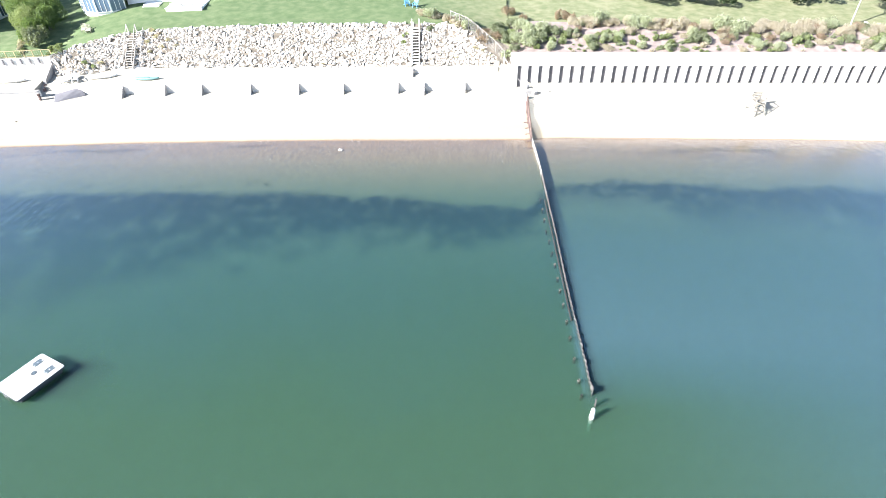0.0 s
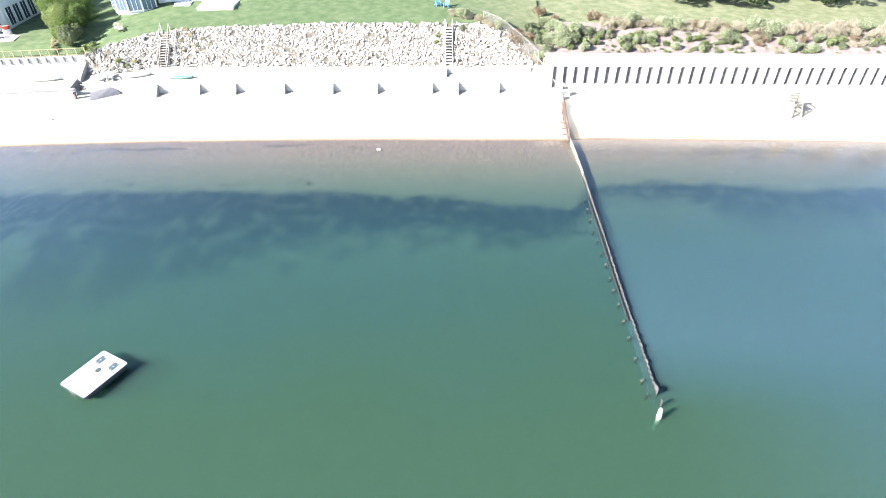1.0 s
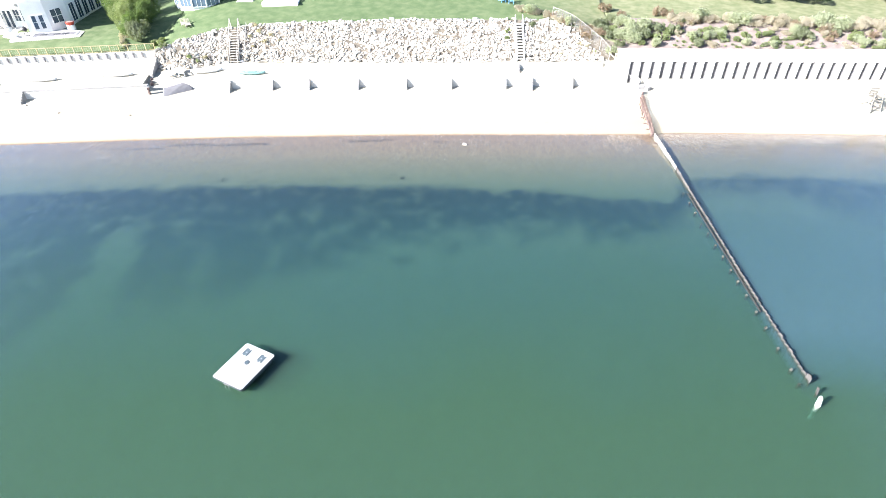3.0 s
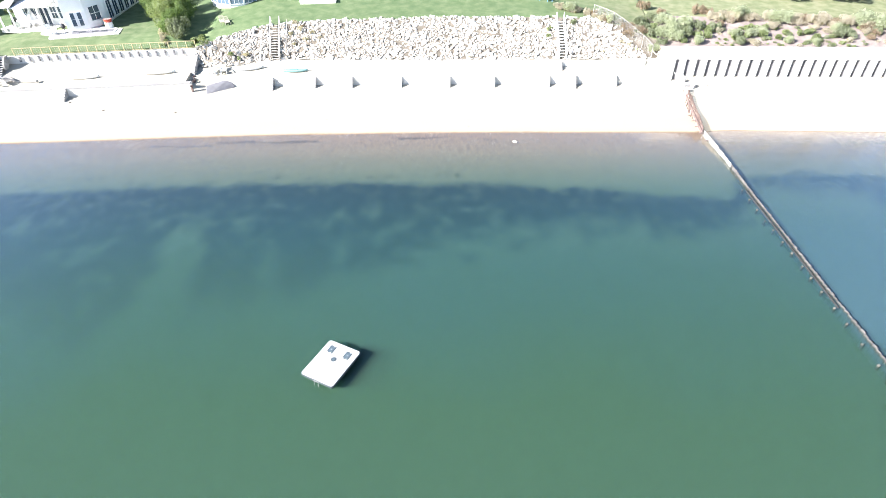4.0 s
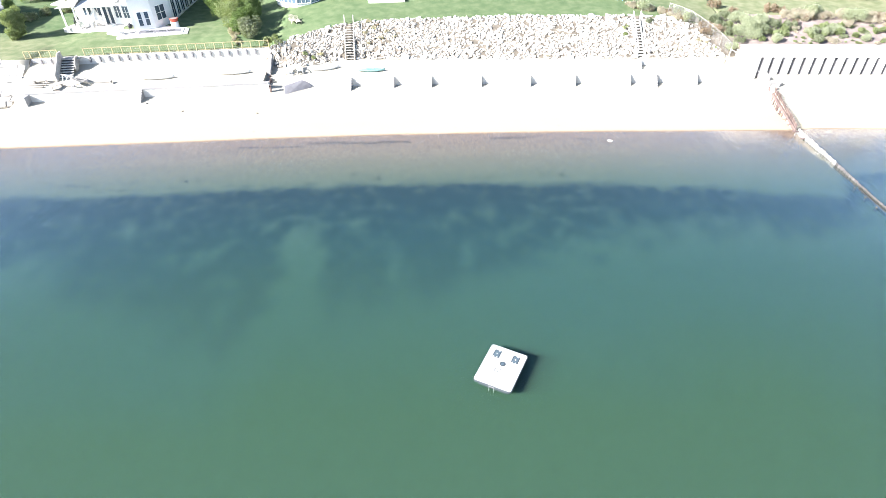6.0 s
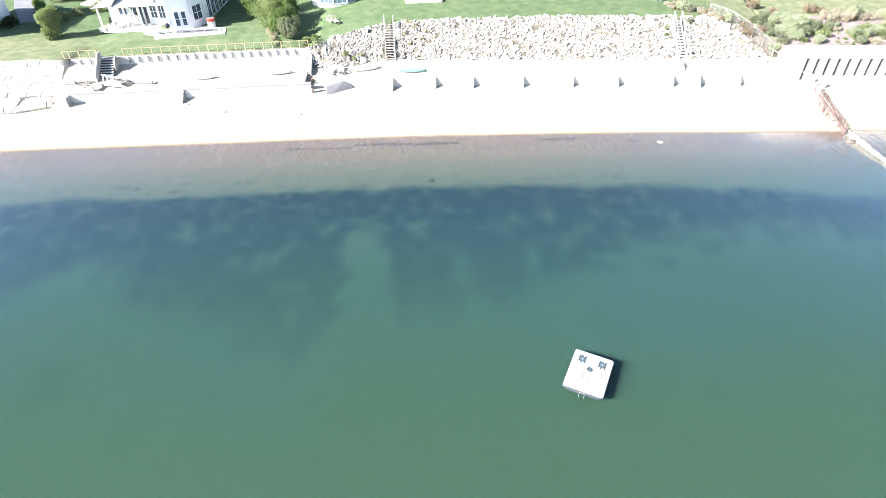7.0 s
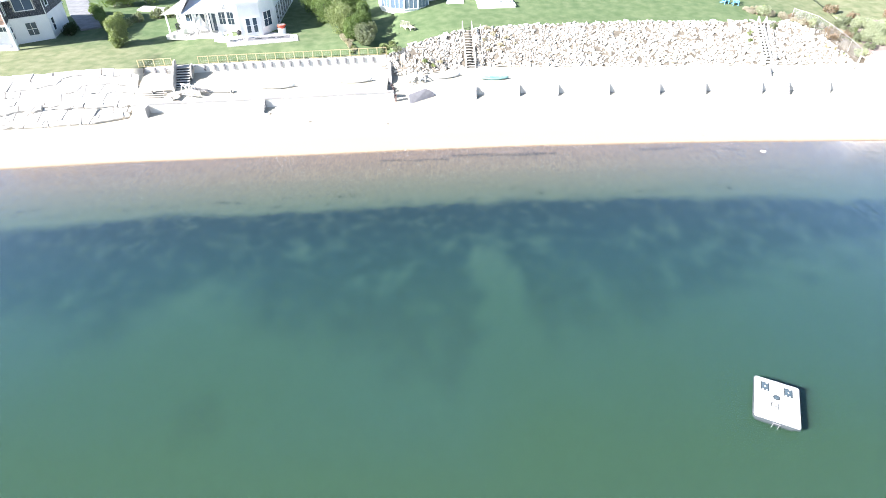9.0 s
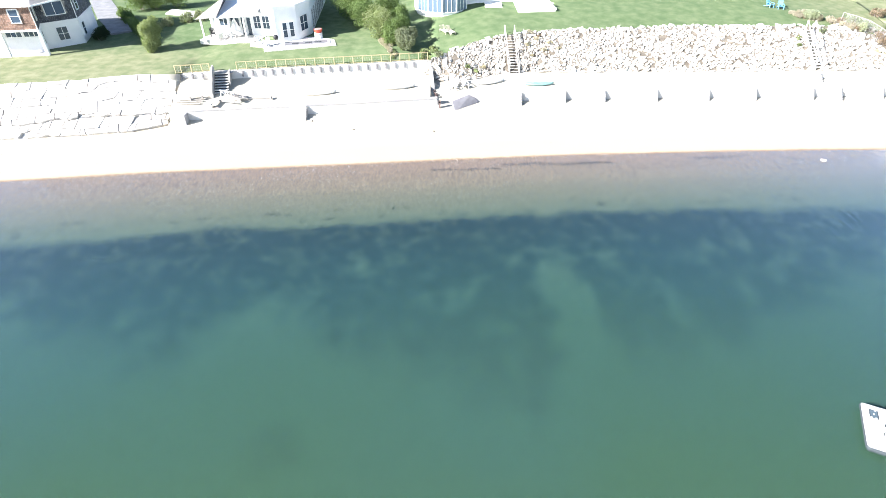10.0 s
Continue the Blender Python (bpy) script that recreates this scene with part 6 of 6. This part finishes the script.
for f in ((0, 1, 6, 5), (1, 2, 6), (2, 3, 6), (3, 4, 5, 6), (4, 0, 5)):
    bm.faces.new([(low + ridge)[i] for i in f])
bm.faces.new(low[::-1])
bmesh.ops.recalc_face_normals(bm, faces=bm.faces)
roof = part("roof", bm, ROOF, h1)
bm = bmesh.new()
for a, b in zip(outline, outline[1:]):
    bar(bm, (*a, Z2 - 0.02), (*b, Z2 - 0.02), 0.12, 0.16)
part("gutter", bm, TRIM, roof)

h2 = thing("house", pose(0, 0, 0), "low white house with bay, porch and flat roof", "house")
P, Q, R = (-72.9, 75.25), (-70.5, 76.4), (-69.35, 79.2)
part("bay", prism([P, Q, R, (-70.3, 95), (-73.6, 95)], 5.2, 9.45), WHITEPAINT, h2, "white projecting bay")
part("parapet", prism([(-73.05, 75.05), (-70.4, 76.25), (-69.2, 79.15), (-70.15, 95.1), (-73.75, 95.1)], 9.454, 9.75), TRIM, h2)
part("wall", prism([(-82.2, 79.0), (-75.3, 78.2), (-75.3, 95), (-82.2, 95)], 5.2, 8.3), WHITEPAINT, h2)
part("wall", prism([(-75.296, 78.2), (-73.0, 77.95), (-73.6, 95), (-75.296, 95)], 5.2, 9.3), WHITEPAINT, h2)
window(h2, on_wall(P, Q, 0.40, 6.9), 0.5, 1.7, 1, 2)
window(h2, on_wall(P, Q, 0.72, 6.9), 0.5, 1.7, 1, 2)
window(h2, on_wall(Q, R, 0.45, 7.3), 1.5, 1.75, 2, 2)
for i in range(7):
    window(h2, on_wall(R, (-70.3, 95), 0.08 + 0.11 * i, 7.1), 1.2, 2.3, 2, 1)
wa, wb = (-82.2, 79.0), (-73.0, 77.93)
window(h2, on_wall(wa, wb, 0.80, 7.15), 0.85, 1.5, 2, 2)
window(h2, on_wall(wa, wb, 0.675, 7.15), 0.85, 1.5, 2, 2)
window(h2, on_wall(wa, wb, 0.555, 6.6), 0.5, 2.2, 1, 1, "glass_door")
window(h2, on_wall(wa, wb, 0.475, 6.6), 0.5, 2.2, 1, 1, "side_light")
window(h2, on_wall(wa, wb, 0.36, 7.1), 1.1, 1.0, 2, 1)
window(h2, on_wall(wa, wb, 0.20, 7.1), 1.1, 1.0, 2, 1)
bm = bmesh.new()
vs = [bm.verts.new(q) for q in ((-80.2, 75.95, 8.27), (-75.5, 76.6, 8.4), (-75.5, 83.0, 9.9), (-80.2, 84.0, 9.9), (-80.2, 75.95, 8.15), (-75.5, 76.6, 8.28), (-75.5, 83.0, 9.78), (-80.2, 84.0, 9.78))]
for f in ((0, 1, 2, 3), (7, 6, 5, 4), (0, 4, 5, 1), (1, 5, 6, 2), (2, 6, 7, 3), (3, 7, 4, 0)):
    bm.faces.new([vs[i] for i in f])
part("porch_roof", bm, WHITEPAINT, h2, "pale membrane porch roof")
bm = bmesh.new()
vs = [bm.verts.new(q) for q in ((-82.6, 75.4, 8.2), (-80.1, 75.8, 8.35), (-79.7, 79.0, 9.9), (-80.0, 88, 9.9), (-82.0, 88, 8.3))]
bm.faces.new((vs[0], vs[1], vs[2])), bm.faces.new((vs[0], vs[2], vs[3], vs[4])), bm.faces.new((vs[1], vs[0], vs[4]))
part("roof", bm, ROOF, h2, "grey hipped roof")
for f in (0.0, 0.2, 0.42, 0.66):
    x, y = -82.2 + 7.6 * f, 76.1 + 0.9 * f
    part("post", bx(x - 0.08, y - 0.08, 5.3, x + 0.08, y + 0.08, 8.22), TRIM, h2)
part("porch_floor", prism([(-83.0, 76.4), (-76.2, 75.5), (-75.0, 78.3), (-82.2, 79.4)], 5.0, 5.55), PATH_STONE, h2)
bm = bmesh.new()
for i in range(6):
    f = i / 5
    rod(bm, (-72.8 + 2.3 * f, 75.3 + 1.1 * f, 9.7), (-72.8 + 2.3 * f, 75.3 + 1.1 * f, 10.5), 0.03, sides=6)
bar(bm, (-72.8, 75.3, 10.5), (-70.5, 76.4, 10.5), 0.07, 0.07)
bar(bm, (-70.5, 76.4, 10.5), (-69.35, 79.2, 10.5), 0.07, 0.07)
part("roof_rail", bm, TRIM, h2)

tagged(part("patio", prism([(-76.4, 75.2), (-76.1, 74.2), (-74.4, 73.7), (-73.9, 72.2), (-65.6, 74.3), (-66.2, 76.6), (-69.4, 77.6), (-74.6, 75.8)], 4.6, 5.56), PATH_STONE), "pale paved patio before the white house", "patio", kind="structure")
spa = thing("swim_spa", pose(-69.4, 74.95, 5.5, 0, 0, 14.5), "long white spa basin with a grey cover", "spa")
part("rim", prism(rounded(2.9, 0.95, 0.15), 0.0, 0.12), TRIM, spa)
part("cover", prism(rounded(2.6, 0.68, 0.12), 0.05, 0.135), SHEETING, spa, "grey folded cover")
for x in (-1.2, 0.4, 1.5):
    part("cover_fold", bx(x - 0.5, -0.2, 0.135, x + 0.3, 0.1, 0.18), GREYPAD, spa)
planter = thing("planter", pose(-68.2, 77.1, 5.5), "round red planter on a white pedestal", "planter")
part("pedestal", rod(bmesh.new(), (0, 0, 0), (0, 0, 0.75), 0.5, 0.5, 18), TRIM, planter)
part("bowl", rod(bmesh.new(), (0, 0, 0.75), (0, 0, 1.15), 0.42, 0.55, 18), TERRACOTTA, planter)
part("soil", rod(bmesh.new(), (0, 0, 1.1), (0, 0, 1.17), 0.46, 0.46, 16), MULCH, planter)
grill = thing("barbecue", pose(-72.9, 74.5, 5.55), "black kettle barbecue on the patio", "barbecue")
bm = bmesh.new()
bmesh.ops.create_uvsphere(bm, u_segments=14, v_segments=8, radius=0.3, matrix=Matrix.Translation((0, 0, 0.85)))
part("kettle", bm, DARK, grill, smooth=True)
for a in (0, 120, 240):
    part("leg", rod(bmesh.new(), (0.3 * math.cos(radians(a)), 0.3 * math.sin(radians(a)), 0), (0.15 * math.cos(radians(a)), 0.15 * math.sin(radians(a)), 0.7), 0.025), DARK, grill)
part("handle", rod(bmesh.new(), (-0.1, 0, 1.2), (0.1, 0, 1.2), 0.03), DARK, grill)


def table_set(x, y, z, r):
    t = thing("patio_table", pose(x, y, z, 0, 0, r), "white round table on the porch", "table")
    part("top", rod(bmesh.new(), (0, 0, 0.7), (0, 0, 0.74), 0.6, 0.6, 20), TRIM, t)
    part("column", rod(bmesh.new(), (0, 0, 0), (0, 0, 0.7), 0.06), TRIM, t)
    part("foot", rod(bmesh.new(), (0, 0, 0), (0, 0, 0.04), 0.3, 0.25, 14), TRIM, t)
    for k, (dx, dy) in enumerate(((-1.1, 0.2), (1.1, -0.1), (0.2, -1.1))):
        beach_chair(pose(x + dx, y + dy, z, 0, 0, 90 * k + 30), CANVAS if k else DARK, "white slatted porch chair" if k else "dark slatted porch chair", "porch_chair")


table_set(-80.6, 77.6, 5.55, 0)
para = thing("parasol", pose(-78.7, 77.0, 5.55), "half-closed white canvas parasol", "parasol")
part("pole", rod(bmesh.new(), (0, 0, 0), (0.3, 0, 2.4), 0.03), TRIM, para)
part("canopy", rod(bmesh.new(), (0.12, 0, 1.1), (0.3, 0, 2.4), 0.75, 0.06, 10), CANVAS, para)
beach_chair(pose(-75.0, 74.6, 5.56, 0, 0, 40), CANVAS, "white slatted chair on the patio", "patio_chair")
beach_chair(pose(-74.0, 73.6, 5.56, 0, 0, -20), CANVAS, "white slatted chair on the patio", "patio_chair")

# the glazed garden room and the house behind it
h3 = thing("house", pose(0, 0, 0), "white house with a many-sided glazed garden room", "house")
cx, cy, zf = -52.6, 85.2, 7.35
ring = [(cx + 3.7 * math.cos(radians(a)), cy + 3.7 * math.sin(radians(a))) for a in (180, 210, 240, 270, 300, 330)]
part("plinth", prism(ring + [(-44, 84.2), (-44, 95), (cx - 3.7, 95)], 6.8, zf + 0.02), TRIM, h3)
part("wall", prism([(cx + 3.0, 84.6), (-36, 86.6), (-36, 96), (cx + 3.0, 96)], 7.0, 11.5), WHITEPAINT, h3)
part("inner_wall", prism([(cx - 3.0, 88.4), (cx + 3.0, 88.4), (cx + 3.0, 89), (cx - 3.0, 89)], 7.5, 11), WHITEPAINT, h3)
for a, b in zip(ring, ring[1:]):
    window(h3, on_wall(a, b, 0.5, zf + 1.62), 1.74, 3.0, 3, 1, glass=GLASS_SKY)
    part("mullion", rod(bmesh.new(), (*b, zf), (*b, zf + 3.3), 0.09), TRIM, h3)
part("eaves", prism([(cx + (x - cx) * 1.08, cy + (y - cy) * 1.08) for x, y in ring] + [(cx + 4, 95), (cx - 4, 95)], zf + 3.2, zf + 3.5), TRIM, h3)
for x in (-46.5, -44.2):
    window(h3, on_wall((cx + 3.0, 84.6), (-36, 86.6), (x + 47.9) / 11.9, 9.4), 1.2, 1.4, 2, 2)
part("step", bx(-46.9, 83.7, 7.2, -44.6, 84.9, 7.95), TRIM, h3)
part("step", bx(-46.9, 83.2, 7.2, -44.6, 83.7, 7.75), TRIM, h3)
deck = thing("deck", pose(-40.3, 83.2, 7.5, 0, 0, 4), "raised white deck with furniture on the lawn", "deck")
part("platform", bx(-2.5, -1.6, 0, 2.5, 3.0, 0.5), TRIM, deck)
part("edge", bx(-2.55, -1.68, 0.3, 2.55, -1.6, 0.52), TRIM, deck)


def lounger(m, material, label):
    ob = thing("sun_lounger", m, label, "lounger")
    for i in range(9):
        part("slat", bx(-0.32, -0.95 + 0.14 * i, 0.32, 0.32, -0.84 + 0.14 * i, 0.35), material, ob)
    for i in range(5):
        bm = bmesh.new()
        z = 0.36 + 0.09 * i
        box(bm, -0.32, 0.33 + 0.10 * i, z, 0.32, 0.42 + 0.10 * i, z + 0.03, m=None)
        part("back_slat", bm, material, ob)
    for x in (-0.3, 0.3):
        part("side_rail", bx(x - 0.03, -1.0, 0.25, x + 0.03, 0.8, 0.32), material, ob)
        for y in (-0.8, 0.6):
            part("leg", bx(x - 0.03, y - 0.04, 0, x + 0.03, y + 0.04, 0.27), material, ob)
    return ob


PALETEAK = mat("sun-bleached teak", (0.56, 0.50, 0.41), (0.44, 0.39, 0.32), 0.75, 4.0, 30, 0.1)
zl = ground_z(-52.0, 76.7)
lounger(pose(-52.35, 76.9, zl, 0, 0, 28), PALETEAK, "silvered teak lounger, one of a pair")
lounger(pose(-51.65, 76.6, zl, 0, 0, 28), PALETEAK, "silvered teak lounger beside its twin")
for x, r in ((-41.7, 70), (-40.2, 90), (-38.9, 110)):
    lounger(pose(x, 82.9, 8.0, 0, 0, r), CANVAS, "white cushioned lounger on the deck")
ham = thing("hammock", pose(-13.6, 86.6, ground_z(-13.6, 86.6)), "white canvas hammock on a dark stand", "hammock")
bm = bmesh.new()
rows = []
for i in range(11):
    f = 2 * i / 10 - 1
    rows.append([bm.verts.new((1.6 * f, w * (0.55 - 0.25 * f * f), 0.55 + 0.4 * f * f - 0.1 * (1 - abs(w)))) for w in (-1, -0.5, 0, 0.5, 1)])
for a, b in zip(rows, rows[1:]):
    for k in range(4):
        bm.faces.new((a[k], b[k], b[k + 1], a[k + 1]))
bmesh.ops.solidify(bm, geom=bm.faces[:], thickness=0.03)
part("sling", bm, CANVAS, ham)
for s in (-1, 1):
    part("stand_leg", rod(bmesh.new(), (s * 1.2, 0, 0.05), (s * 1.75, 0, 1.05), 0.04), DARK, ham)
part("stand_foot", rod(bmesh.new(), (-1.25, 0, 0.05), (1.25, 0, 0.05), 0.04), DARK, ham)

# drive and path between the houses
tagged(part("drive", prism([(-99.2, 84.8), (-96.3, 80.6), (-94.2, 82.1), (-99.6, 90.9), (-105.2, 99.4), (-112, 108), (-117, 106), (-108.6, 99.4), (-104.4, 92.5), (-101.9, 88.4)], 4.6, 5.06), ASPHALT), "pale grey drive beside the shingled house", "drive", kind="structure")
tagged(part("path", prism([(-93, 90.5), (-86, 88.6), (-85, 90.4), (-93, 93)], 4.9, 5.12), PATH_STONE), "pale garden path between the houses", "path", kind="structure")
